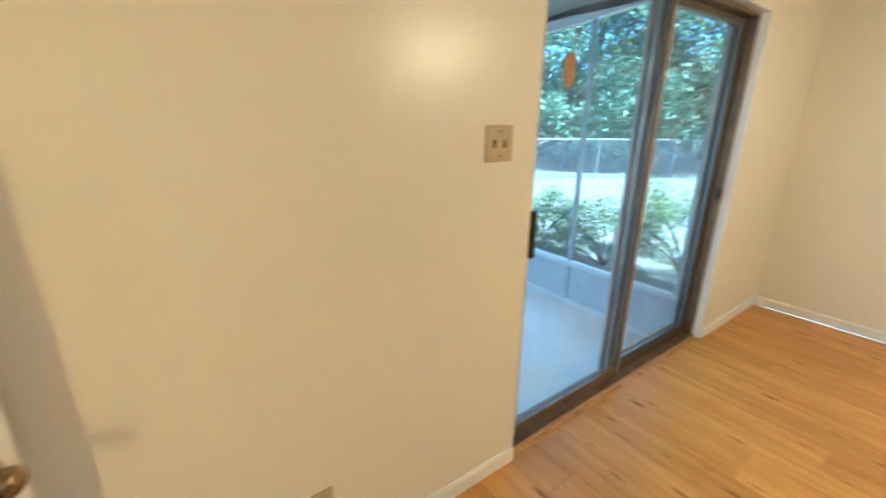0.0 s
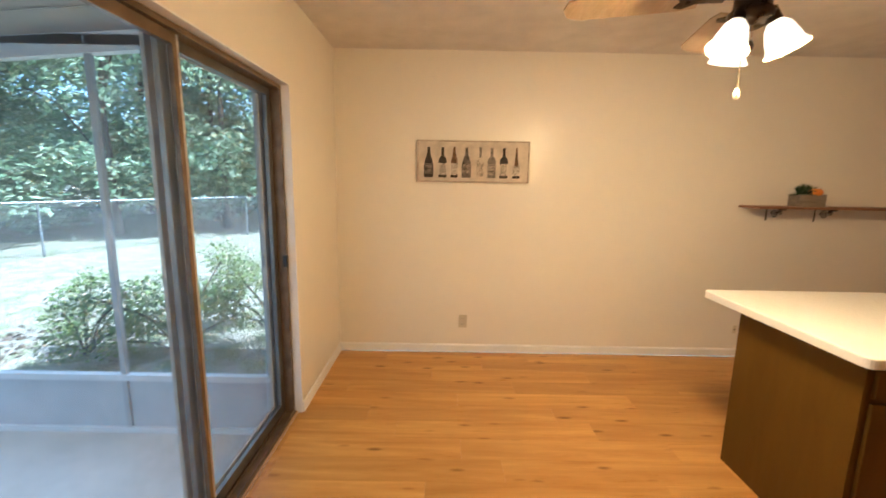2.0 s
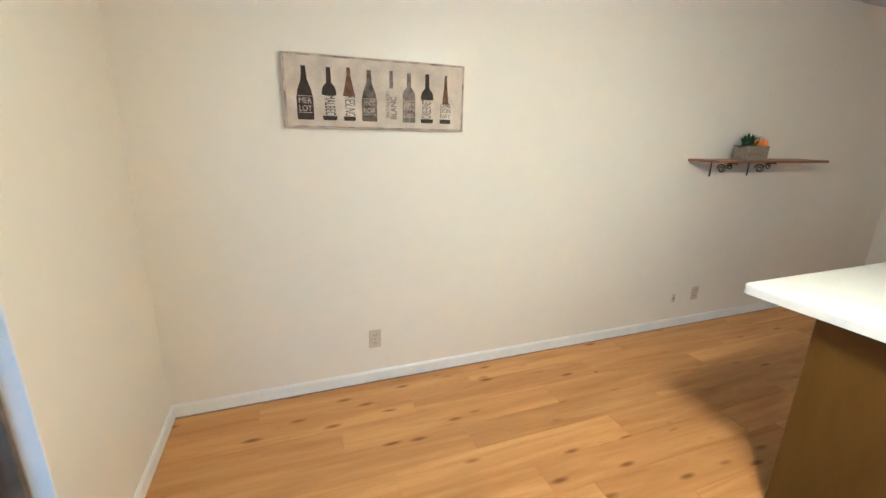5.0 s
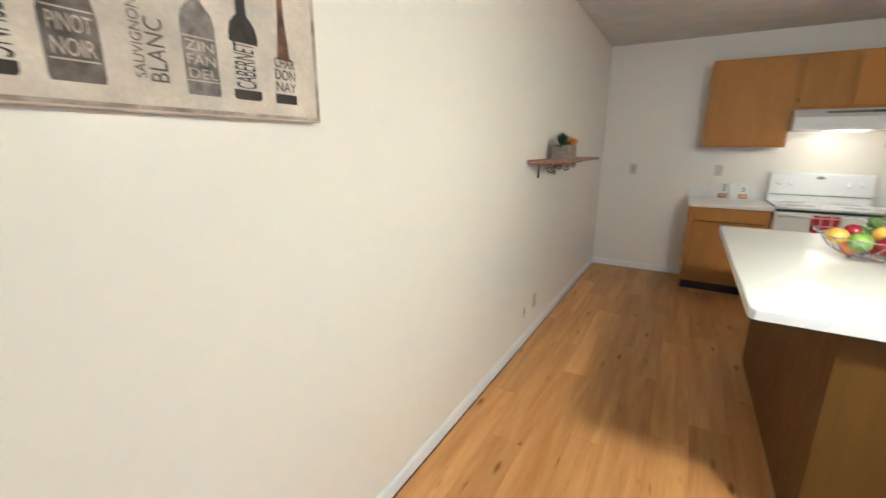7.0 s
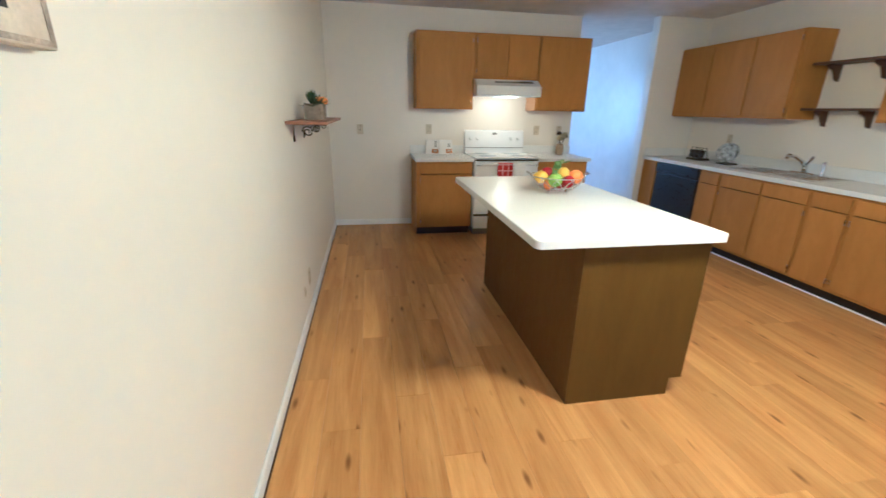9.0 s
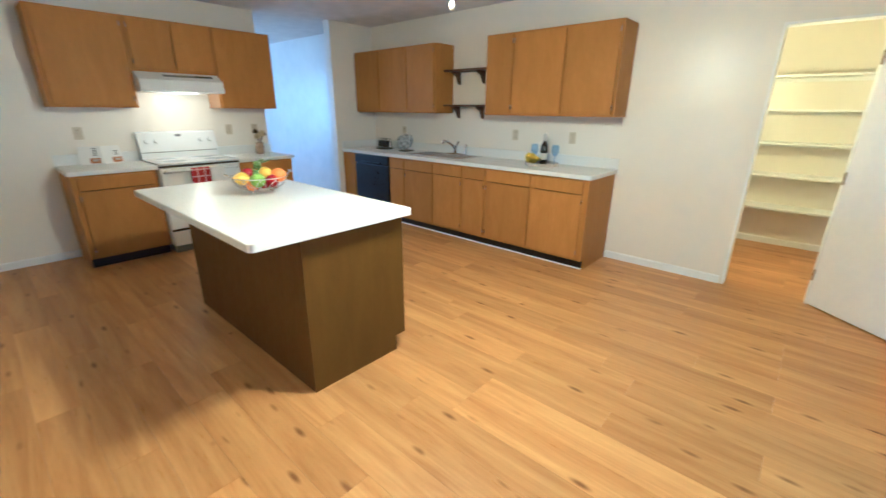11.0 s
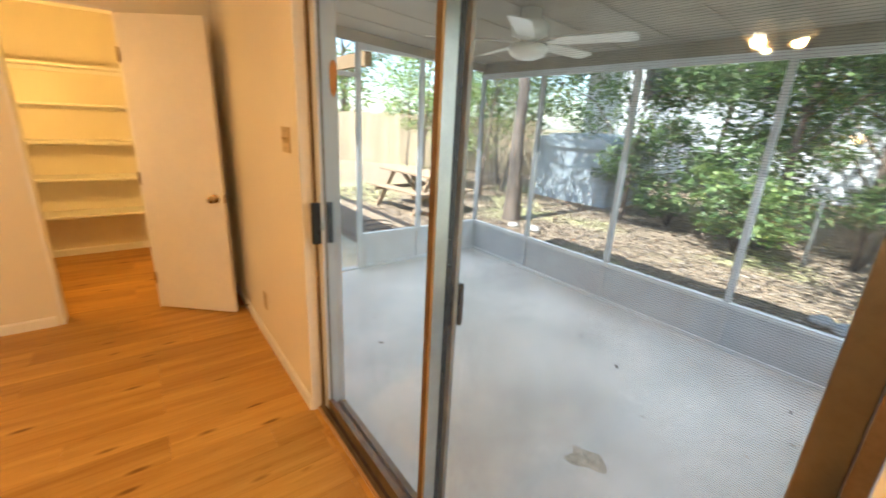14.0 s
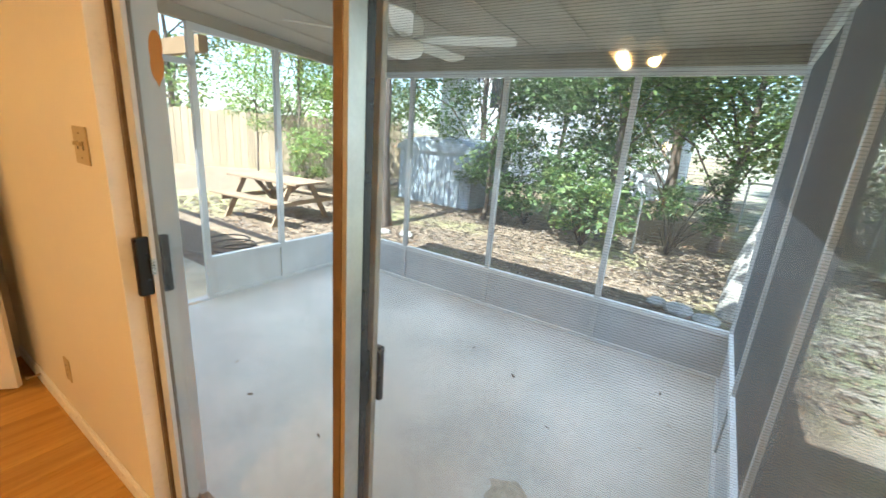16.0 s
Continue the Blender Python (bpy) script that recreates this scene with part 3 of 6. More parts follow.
wire_part("screen_mesh", *wires(1.87, SL1 - 0.07, 1.155, 0.06, SLT - 0.06, 0.0042, 0.00017), slider)
for y0, y1, x0 in ((1.018, 1.06, 0.992), (1.086, 1.112, 1.0)):
    h = part("door_handle", boxed((x0, y0, 0.93, x0 + 0.024, y1, 1.12), bevel=0.006), BLACK, west_panel, "black pull handle")
part("latch", boxed((1.02, 1.052, 1.0, 1.03, 1.062, 1.05)), STEEL, west_panel, "steel latch")
part("door_handle", boxed((1.856, 1.125, 0.88, 1.876, 1.146, 1.02), (1.856, 1.165, 0.88, 1.888, 1.18, 1.02), bevel=0.005), BLACK, screen_door, "black screen door handle")
part("catch", boxed((2.735, 1.035, 0.98, 2.76, 1.06, 1.05), bevel=0.003), BLACK, slider, "black jamb catch")
bm = bmesh.new()
prism(bm, [(1.18 + 0.046 * math.cos(a) * (0.72 + 0.28 * abs(math.sin(a)) ** 0.5), 1.0665, 1.63 + 0.062 * math.sin(a) - (0.012 if abs(a - 4.71) < 0.2 else 0)) for a in [i * math.pi / 12 for i in range(24)]], (0, -0.001, 0))
solid("window_sticker", bm, TAN, "tan shield-shaped sticker on the glass", "sticker", at=(1.18, 1.066, 1.57))

# ---- screened porch ----
PX0, PX1, PY1, PF = -1.20, 2.74, 3.95, -0.12
solid("porch_floor", boxed((PX0 - 0.1, 1.15, PF - 0.25, PX1 + 0.1, PY1 + 0.1, PF)), SLAB, "pale grey painted concrete porch floor", "porch floor", "structure")
bm = bmesh.new()
prism(bm, [(PX0 - 0.35, 1.15, 2.34), (PX0 - 0.35, PY1 + 0.4, 2.13), (PX0 - 0.35, PY1 + 0.4, 2.22), (PX0 - 0.35, 1.15, 2.43)], (PX1 - PX0 + 0.7, 0, 0))
porch_roof = solid("porch_ceiling", bm, PORCHC, "beige panelled porch ceiling with seams", "porch ceiling", "structure")
bm = bmesh.new()
for k in range(1, 9):
    x = PX0 + 0.45 * k
    prism(bm, [(x, 1.16, 2.336), (x, PY1, 2.146), (x, PY1, 2.142), (x, 1.16, 2.332)], (0.012, 0, 0))
solid("trim", bm, PORCHC, "thin raised ceiling panel seams", "trim", "structure")


def porch_bay(fence, name, a, b, top, kick=True, panel=None):
    """One screened bay between two posts: kick panel, its ribs, rails."""
    a, b = Vector((*a, 0)), Vector((*b, 0))
    d = (b - a).normalized()
    n = Vector((-d.y, d.x, 0))
    L = (b - a).length
    panel = panel or PANELG

    def bar(u0, u1, w, z0, z1):
        bm_ = bmesh.new()
        box(bm_, u0, -w, z0, u1, w, z1, 0.003)
        m = Matrix.Translation(a) @ Matrix(((d.x, n.x, 0, 0), (d.y, n.y, 0, 0), (0, 0, 1, 0), (0, 0, 0, 1)))
        bmesh.ops.transform(bm_, matrix=m, verts=bm_.verts[:])
        return bm_
    if kick:
        part("kick_panel", bar(0.02, L - 0.02, 0.006, PF + 0.02, 0.245), panel, fence)
        part("rail", bar(0.0, L, 0.024, 0.235, 0.275), PORCHW, fence)
    part("bottom_rail", bar(0.0, L, 0.026, PF, PF + 0.035), PORCHW, fence)
    part("top_rail", bar(0.0, L, 0.026, top - 0.05, top + 0.01), PORCHW, fence)
    return fence


def post(fence, x, y, top, w=0.024, mat=PORCHW):
    part("post", boxed((x - w, y - w, PF, x + w, y + w, top), bevel=0.004), mat, fence)


north_posts = [PX0, -0.28, 0.746, 1.79, PX1]
nf = thing("screen_wall", (0.8, PY1, PF), "white aluminium screened porch wall facing the yard", "screen wall")
for a, b in zip(north_posts, north_posts[1:]):
    porch_bay(nf, "bay", (a, PY1), (b, PY1), 2.04)
for x in north_posts:
    post(nf, x, PY1, 2.14, 0.022, POSTG)
part("header_beam", boxed((PX0, PY1 - 0.03, 2.045, PX1, PY1 + 0.05, 2.16)), BEAMM, nf, "header beam coloured dark tan for its shade")
ef = thing("screen_wall", (PX1, 2.5, PF), "white aluminium screened porch wall beside the lawn", "screen wall")
east_posts = [1.17, 2.09, 3.01, PY1]
for a, b in zip(east_posts, east_posts[1:]):
    porch_bay(ef, "bay", (PX1, a), (PX1, b), 2.26)
for y in east_posts[:-1]:
    # East posts use the shade-darkened grey, not the white of the frame.
    post(ef, PX1, y, 2.32, 0.017, PORCHG)
bm = bmesh.new()
prism(bm, [(PX1 - 0.026, 1.15, 2.24), (PX1 - 0.026, PY1, 2.03), (PX1 - 0.026, PY1, 2.15), (PX1 - 0.026, 1.15, 2.34)], (0.06, 0, 0))
part("header_beam", bm, PORCHW, ef)
wf = thing("screen_wall", (PX0, 2.9, PF), "white screened porch wall with a door", "screen wall")
west_posts = [2.30, 3.05, PY1]
for a, b in zip(west_posts, west_posts[1:]):
    # West kick panels keep plain white for their sunlit look.
    porch_bay(wf, "bay", (PX0, a), (PX0, b), 2.16, panel=PORCHW)
for y in [1.45] + west_posts[:-1]:
    post(wf, PX0, y, 2.28)
part("door_header", boxed((PX0 - 0.024, 1.45, 1.86, PX0 + 0.024, 2.3, 1.90)), PORCHW, wf)
part("threshold", boxed((PX0 - 0.03, 1.17, PF, PX0 + 0.03, 2.3, PF + 0.02)), PORCHW, wf)
bm = bmesh.new()
prism(bm, [(PX0 - 0.03, 1.15, 2.24), (PX0 - 0.03, PY1, 2.07), (PX0 - 0.03, PY1, 2.15), (PX0 - 0.03, 1.15, 2.34)], (0.06, 0, 0))
# Same shade-darkened colour as the north header.
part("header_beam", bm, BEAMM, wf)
v, f = wires(1.17, PY1, 0, 0.28, 2.16, 0.0085, 0.0006, False)
wire_part("screen_mesh", v, f, ef, Matrix(((0, 1, 0, PX1), (1, 0, 0, 0), (0, 0, 1, 0), (0, 0, 0, 1))), mat=PSCREEN)
v, f = wires(PX0, PX1, PY1, 0.28, 2.03, 0.012, 0.0006, False)
wire_part("screen_mesh", v, f, nf)

# ---- kitchen cabinets ----
def door_front(cab, axis, u0, u1, z0, z1, face, out, hinge=0, name="door", mat=None):
    """A flat slab door with routed edge on a cabinet face. axis: 'x' when the face runs along x, else 'y'."""
    def bx(a0, a1, d0, d1, c0, c1, bev):
        return boxed((a0, face + out * d0, c0, a1, face + out * d1, c1), bevel=bev) if axis == "x" else boxed((face + out * d0, a0, c0, face + out * d1, a1, c1), bevel=bev)
    d = part(name, bx(u0, u1, 0.001, 0.019, z0, z1, 0.005), mat or CAB, cab)
    if hinge:
        u = u0 if hinge < 0 else u1
        for z in (z0 + 0.06, z1 - 0.06):
            part("hinge", bx(u - 0.006, u + 0.006, 0.019, 0.026, z - 0.022, z + 0.022, 0.002), BRASS, d, "aged brass hinge")
    return d


def base_unit(label, axis, u0, u1, back, face, doors, drawers=True, end=None, mat=None, toe=0.10, name="base_cabinet", top=0.868):
    """A floor cabinet. doors: list of (u0, u1, hinge side)."""
    m = mat or CAB
    out = 1 if face > back else -1
    at = ((u0 + u1) / 2, back, 0) if axis == "x" else (back, (u0 + u1) / 2, 0)
    cab = thing(name, at, label, "cabinet", "kitchen base cabinets")
    fr = face - out * 0.07

    def bx(a0, a1, d0, d1, c0, c1, bev=0.0):
        return boxed((a0, d0, c0, a1, d1, c1), bevel=bev) if axis == "x" else boxed((d0, a0, c0, d1, a1, c1), bevel=bev)
    part("body", bx(u0, u1, back, face, toe, top, 0.002), m, cab)
    part("toe_kick", bx(u0 + 0.002, u1 - 0.002, back, fr, 0.0, toe), TOE, cab, "black toe kick")
    for a, b, hinge in doors:
        if drawers:
            door_front(cab, axis, a, b, 0.735, 0.852, face, out, 0, "drawer", m)
            door_front(cab, axis, a, b, 0.125, 0.726, face, out, hinge, "door", m)
            part("finger_gap", bx(a + 0.01, b - 0.01, face + out * 0.001, face + out * 0.003, 0.7265, 0.7345), CABDARK, cab)
        else:
            door_front(cab, axis, a, b, 0.125, 0.852, face, out, hinge, "door", m)
    return cab


def wall_unit(label, axis, u0, u1, back, face, z0, z1, doors, light_side=None):
    out = 1 if face > back else -1
    at = ((u0 + u1) / 2, back, z0) if axis == "x" else (back, (u0 + u1) / 2, z0)
    cab = thing("wall_cabinet", at, label, "cabinet", "kitchen wall cabinets")

    def bx(a0, a1, d0, d1, c0, c1, bev=0.0):
        return boxed((a0, d0, c0, a1, d1, c1), bevel=bev) if axis == "x" else boxed((d0, a0, c0, d1, a1, c1), bevel=bev)
    part("body", bx(u0, u1, back, face, z0, z1, 0.002), CAB, cab)
    for a, b, hinge in doors:
        door_front(cab, axis, a, b, z0 + 0.022, z1 - 0.018, face, out, hinge)
    if light_side is not None:
        s = 0.002 if light_side > u0 + 0.1 else -0.002
        part("raw_side", bx(light_side, light_side + s, back + out * 0.005, face - out * 0.01, z0 + 0.004, z0 + 0.33), RAW, cab, "pale unfinished side panel")
    return cab


def worktop(name, bm, at, label):
    return solid(name, bm, LAMINATE, label, "countertop", at=at)


WTOP, WTHK = 0.908, 0.038
W = XW + 0.002
S = YS + 0.002
# west run
base_unit("narrow stained end cabinet beside the dishwasher", "y", -4.845, -4.56, W, -0.245, [(-4.83, -4.575, 0)], False)
base_unit("narrow stained wood base cabinet with drawer", "y", -3.85, -3.56, W, -0.245, [(-3.835, -3.575, 0)])
base_unit("stained wood sink base cabinet with two doors", "y", -3.558, -2.63, W, -0.245, [(-3.545, -3.085, -1), (-3.06, -2.645, 1)])
base_unit("narrow stained wood base cabinet with drawer", "y", -2.628, -2.31, W, -0.245, [(-2.612, -2.325, 1)])
base_unit("wide stained wood base cabinet with drawers", "y", -2.308, -1.20, W, -0.245, [(-2.295, -1.775, -1), (-1.745, -1.235, 1)])
def end_panel(cab_label, pts, depth):
    e = thing("end_panel", tuple(pts[0]), cab_label, "panel")
    bm_ = bmesh.new()
    prism(bm_, pts, depth)
    part("panel", bm_, CAB, e)


end_panel("stained wood end panel of the counter", [(W, -1.199, 0), (-0.318, -1.199, 0), (-0.318, -1.199, 0.10), (-0.244, -1.199, 0.10), (-0.244, -1.199, 0.867), (W, -1.199, 0.867)], (0, 0.012, 0))
end_panel("stained wood end panel near the wall switch", [(2.811, S, 0), (2.811, -4.618, 0), (2.811, -4.618, 0.10), (2.811, -4.544, 0.10), (2.811, -4.544, 0.867), (2.811, S, 0.867)], (0.010, 0, 0))
bm = boxed((W, -4.845, WTOP - WTHK, -0.215, -3.62, WTOP), (W, -2.78, WTOP - WTHK, -0.215, -1.165, WTOP), (W, -3.62, WTOP - WTHK, -0.79, -2.78, WTOP), (-0.375, -3.62, WTOP - WTHK, -0.215, -2.78, WTOP))
wt = thing("worktop", (-0.5, -3.0, 0.87), "white laminate countertop with low backsplash", "countertop")
part("slab", bm, LAMINATE, wt)
part("backsplash", boxed((W, -4.84, WTOP, W + 0.02, -1.165, WTOP + 0.10), bevel=0.003), LAMINATE, wt)
part("end_splash", boxed((W + 0.02, -4.848, WTOP, -0.23, -4.83, WTOP + 0.10), bevel=0.003), LAMINATE, wt)
solid("trim", boxed((-0.316, -3.84, 0, -0.308, -1.2, 0.012)), TRIM, "white caulked strip under the cabinets", "trim", "structure")

dw = thing("dishwasher", (-0.5, -4.2, 0), "black built-in dishwasher under the counter", "dishwasher")
part("body", boxed((W, -4.555, 0.10, -0.26, -3.855, 0.868)), BLACK, dw)
part("door", boxed((-0.26, -4.548, 0.14, -0.225, -3.862, 0.735), bevel=0.008), BLACK, dw)
part("control_panel", boxed((-0.26, -4.548, 0.745, -0.218, -3.862, 0.862), bevel=0.008), BLACK, dw)
part("handle", boxed((-0.218, -4.4, 0.755, -0.20, -4.0, 0.775), bevel=0.005), BLACK, dw)
part("kick_plate", boxed((-0.32, -4.548, 0.0, -0.30, -3.862, 0.13)), BLACK, dw)

wall_unit("stained wall cabinet with three doors above the dishwasher", "y", -4.845, -3.30, W, -0.53, 1.405, 2.18, [(-4.83, -4.34, 0), (-4.32, -3.80, 0), (-3.78, -3.32, 1)])
wall_unit("stained wall cabinet with three doors above the counter", "y", -2.57, -1.165, W, -0.53, 1.395, 2.18, [(-2.555, -2.24, 1), (-2.22, -1.68, -1), (-1.655, -1.185, 1)])


def bracket_shelf(z, label):
    sh = thing("wall_shelf", (W, -2.9, z), label, "shelf", "small shelves beside the sink")
    part("board", boxed((W, -3.296, z - 0.02, -0.66, -2.574, z), bevel=0.003), DARKW, sh)
    for y in (-3.20, -2.83):
        bm_ = bmesh.new()
        prism(bm_, [(W, y, z - 0.021), (W + 0.15, y, z - 0.021), (W + 0.15, y, z - 0.04), (W + 0.075, y, z - 0.07), (W + 0.035, y, z - 0.15), (W, y, z - 0.16)], (0, 0.02, 0))
        part("bracket", bm_, DARKW, sh)


bracket_shelf(1.895, "dark stained shelf on wooden brackets, upper")
bracket_shelf(1.505, "dark stained shelf on wooden brackets, lower")

# south run
base_unit("stained wood base cabinet beside the stove", "x", 2.165, 2.81, S, -4.545, [(2.195, 2.775, 1)])
base_unit("stained wood base cabinet beside the hallway opening", "x", 0.735, 1.375, S, -4.545, [(0.765, 1.35, 1)])
for x0, x1, lab in ((2.155, 2.835, "white laminate countertop left of the stove"), (0.71, 1.385, "white laminate countertop by the hallway")):
    c = thing("worktop", ((x0 + x1) / 2, -4.8, 0.87), lab.replace(" left of", " beside"), "countertop")
    part("slab", boxed((x0, S, WTOP - WTHK, x1, -4.51, WTOP), bevel=0.006), LAMINATE, c)
    part("backsplash", boxed((x0, S, WTOP, x1, S + 0.02, WTOP + 0.10), bevel=0.003), LAMINATE, c)
wall_unit("stained wall cabinet with one wide door", "x", 2.13, 2.79, S, -4.80, 1.44, 2.25, [(2.155, 2.76, -1)])
wall_unit("short stained wall cabinet above the range hood", "x", 1.365, 2.128, S, -4.80, 1.775, 2.25, [(1.755, 2.105, 1), (1.385, 1.735, 0)])
wall_unit("stained wall cabinet beside the range hood", "x", 0.72, 1.363, S, -4.80, 1.44, 2.25, [(0.735, 1.35, 0)], light_side=1.363)

hood = thing("range_hood", (1.75, -4.9, 1.62), "white sloped range hood with lit lamp", "range hood")
bm = bmesh.new()
prism(bm, [(1.368, S, 1.773), (1.368, -4.77, 1.773), (1.368, -4.645, 1.70), (1.368, -4.625, 1.605), (1.368, -4.635, 1.588), (1.368, S, 1.588)], (0.758, 0, 0))
part("canopy", bm, APPL, hood)
bm = bmesh.new()
prism(bm, [(1.44, -4.727, 1.7495), (1.44, -4.697, 1.732), (1.44, -4.694, 1.735), (1.44, -4.724, 1.7525)], (0.46, 0, 0))
strip = part("control_strip", bm, GREYP, hood, "grey control strip")
bm = bmesh.new()
prism(bm, [(1.455, -4.722, 1.7515), (1.455, -4.70, 1.7385), (1.455, -4.698, 1.741), (1.455, -4.72, 1.754)], (0.15, 0, 0))
part("switch_bank", bm, BLACK, strip, "black rocker switches")
part("light_lens", boxed((1.60, -4.95, 1.580, 1.84, -4.75, 1.589)), glowing("lit_hood_lens", (1.0, 0.74, 0.42), 0.35), hood, "glowing lamp lens")

stove = thing("stove", (1.77, -4.75, 0), "white electric stove with towel on its door", "stove")
X0, X1, YF = 1.387, 2.153, -4.47
part("body", boxed((X0, S, 0.09, X1, -4.51, 0.905), bevel=0.004), APPL, stove)
part("cooktop", boxed((X0 - 0.002, S, 0.905, X1 + 0.002, -4.475, 0.925), bevel=0.006), APPL, stove)
for x, y, r in ((1.58, -4.65, 0.09), (1.96, -4.65, 0.11), (1.58, -4.92, 0.11), (1.96, -4.92, 0.09)):
    bm = bmesh.new()
    lathe(bm, [(0.001, 0.9258), (r, 0.9258), (r, 0.925)], (x, y, 0))
    part("burner", bm, BURNER, stove, "pale grey glass burner zone")
bm = bmesh.new()
prism(bm, [(X0, S, 0.925), (X0, S + 0.11, 0.925), (X0, S + 0.10, 1.00), (X0, S + 0.06, 1.185), (X0, S + 0.03, 1.20), (X0, S, 1.20)], (X1 - X0, 0, 0))
bp_ = part("backguard", bm, APPL, stove)
part("trim_line", boxed((X0 + 0.01, S + 0.101, 0.985, X1 - 0.01, S + 0.107, 0.992)), GREYP, bp_)
for x in (1.46, 1.55, 1.99, 2.08):
    bm = bmesh.new()
    cyl(bm, (x, S + 0.07, 1.10), (x, S + 0.105, 1.108), 0.024, 0.02)
    part("knob", bm, APPL, bp_, smooth=False)
bm = bmesh.new()
ball(bm, (1.77, S + 0.066, 1.155), 0.035, (1, 0.12, 0.5))
part("badge", bm, GREYP, bp_, "small grey oval badge", True)
od = part("oven_door", boxed((X0 + 0.006, -4.51, 0.26, X1 - 0.006, YF, 0.880), bevel=0.008), APPL, stove)
part("oven_gap", boxed((X0 + 0.004, -4.512, 0.884, X1 - 0.004, -4.472, 0.898)), SLOT, stove, "dark vent gap")
part("oven_window", boxed((1.53, YF - 0.002, 0.42, 2.01, YF + 0.003, 0.68), bevel=0.002), GREYP, od, "grey glass oven window")
bm = bmesh.new()
tube(bm, [(X0 + 0.03, YF, 0.838), (X0 + 0.05, YF + 0.045, 0.850), (X1 - 0.05, YF + 0.045, 0.850), (X1 - 0.03, YF, 0.838)], 0.013)
part("oven_handle", bm, APPL, od, smooth=True)
part("drawer", boxed((X0 + 0.006, -4.51, 0.085, X1 - 0.006, YF, 0.235), bevel=0.006), APPL, stove)
part("drawer_gap", boxed((X0 + 0.01, -4.51, 0.237, X1 - 0.01, YF - 0.012, 0.258)), SLOT, stove)
part("foot_rail", boxed((X0 + 0.02, -5.08, 0.0, X1 - 0.02, -4.53, 0.088)), GREYP, stove)


def towel(x0, width, low, mat, label):
    """A cloth folded over the oven handle, with soft waves."""
    bm_ = bmesh.new()
    fold = [(0.004, low), (0.006, 0.80), (0.004, 0.864), (-0.014, 0.8675), (-0.030, 0.860), (-0.030, low + 0.05)]
    for (d0, z0), (d1, z1) in zip(fold, fold[1:]):
        for i in range(8):
            xa, xb = x0 + width * i / 8, x0 + width * (i + 1) / 8
            q = [(x, YF + 0.06 + d + 0.004 * math.sin((x - x0) * 70) * (0.87 - z) * 6, z) for x, d, z in ((xa, d0, z0), (xb, d0, z0), (xb, d1, z1), (xa, d1, z1))]
            bm_.faces.new([bm_.verts.new(v) for v in q])
    bmesh.ops.remove_doubles(bm_, verts=bm_.verts[:], dist=0.0005)
    bmesh.ops.solidify(bm_, geom=bm_.faces[:], thickness=0.003)
    solid("dish_towel", bm_, mat, label, "towel", at=(x0 + width / 2, YF + 0.06, low))


towel(1.725, 0.17, 0.68, PLAID, "red plaid towel hanging on the oven handle")
towel(1.575, 0.14, 0.69, CLOTH, "plain white towel hanging beside the plaid one")

# ---- island ----
isl = thing("kitchen_island", (2.05, -2.3, 0), "dark brown panelled kitchen island cabinet", "kitchen island")
IX0, IX1, IY0, IY1 = 1.74, 2.39, -3.06, -1.475
part("body", boxed((IX0, IY0, 0.10, IX1 - 0.012, IY1 - 0.012, 0.868)), CABDARK, isl)
part("back_panel", boxed((IX1 - 0.012, IY0, 0.0, IX1, IY1 - 0.012, 0.868), bevel=0.002), CABDARK, isl)
bm = bmesh.new()
prism(bm, [(IX1, IY1 - 0.012, 0), (IX1, IY1 - 0.012, 0.868), (IX0 - 0.003, IY1 - 0.012, 0.868), (IX0 - 0.003, IY1 - 0.012, 0.10), (IX0 + 0.07, IY1 - 0.012, 0.10), (IX0 + 0.07, IY1 - 0.012, 0)], (0, 0.012, 0))
part("end_panel", bm, CABDARK, isl)
part("toe_kick", boxed((IX0 + 0.07, IY0, 0.0, IX1 - 0.012, IY1 - 0.012, 0.10)), TOE, isl, "black toe kick")
for k in range(3):
    a = IY0 + 0.03 + k * 0.515
    door_front(isl, "y", a, a + 0.495, 0.735, 0.852, IX0, -1, 0, "drawer", CABDARK)
    door_front(isl, "y", a, a + 0.495, 0.125, 0.715, IX0, -1, 1 if k % 2 else -1, "door", CABDARK)
bm = boxed((1.69, -3.20, 0.868, 2.645, -1.43, 0.908))
vert_edges = [e for e in bm.edges if abs(e.verts[0].co.z - e.verts[1].co.z) > 0.01]
bmesh.ops.bevel(bm, geom=vert_edges, offset=0.03, segments=4, affect="EDGES", profile=0.5)
top_edges = [e for e in bm.edges if e.verts[0].co.z > 0.9 and e.verts[1].co.z > 0.9 and len(e.link_faces) == 2]
bmesh.ops.bevel(bm, geom=top_edges, offset=0.006, segments=2, affect="EDGES", profile=0.5)
iw = thing("island_worktop", (2.05, -2.3, 0.868), "white laminate island countertop with rounded corners", "countertop")
part("slab", bm, LAMINATE, iw)
bm = bmesh.new()
box(bm, 1.7215, -3.1685, 0.866, 2.6135, -1.4615, 0.8685)
part("underside_board", bm, RAW, iw, "raw board under the laminate")

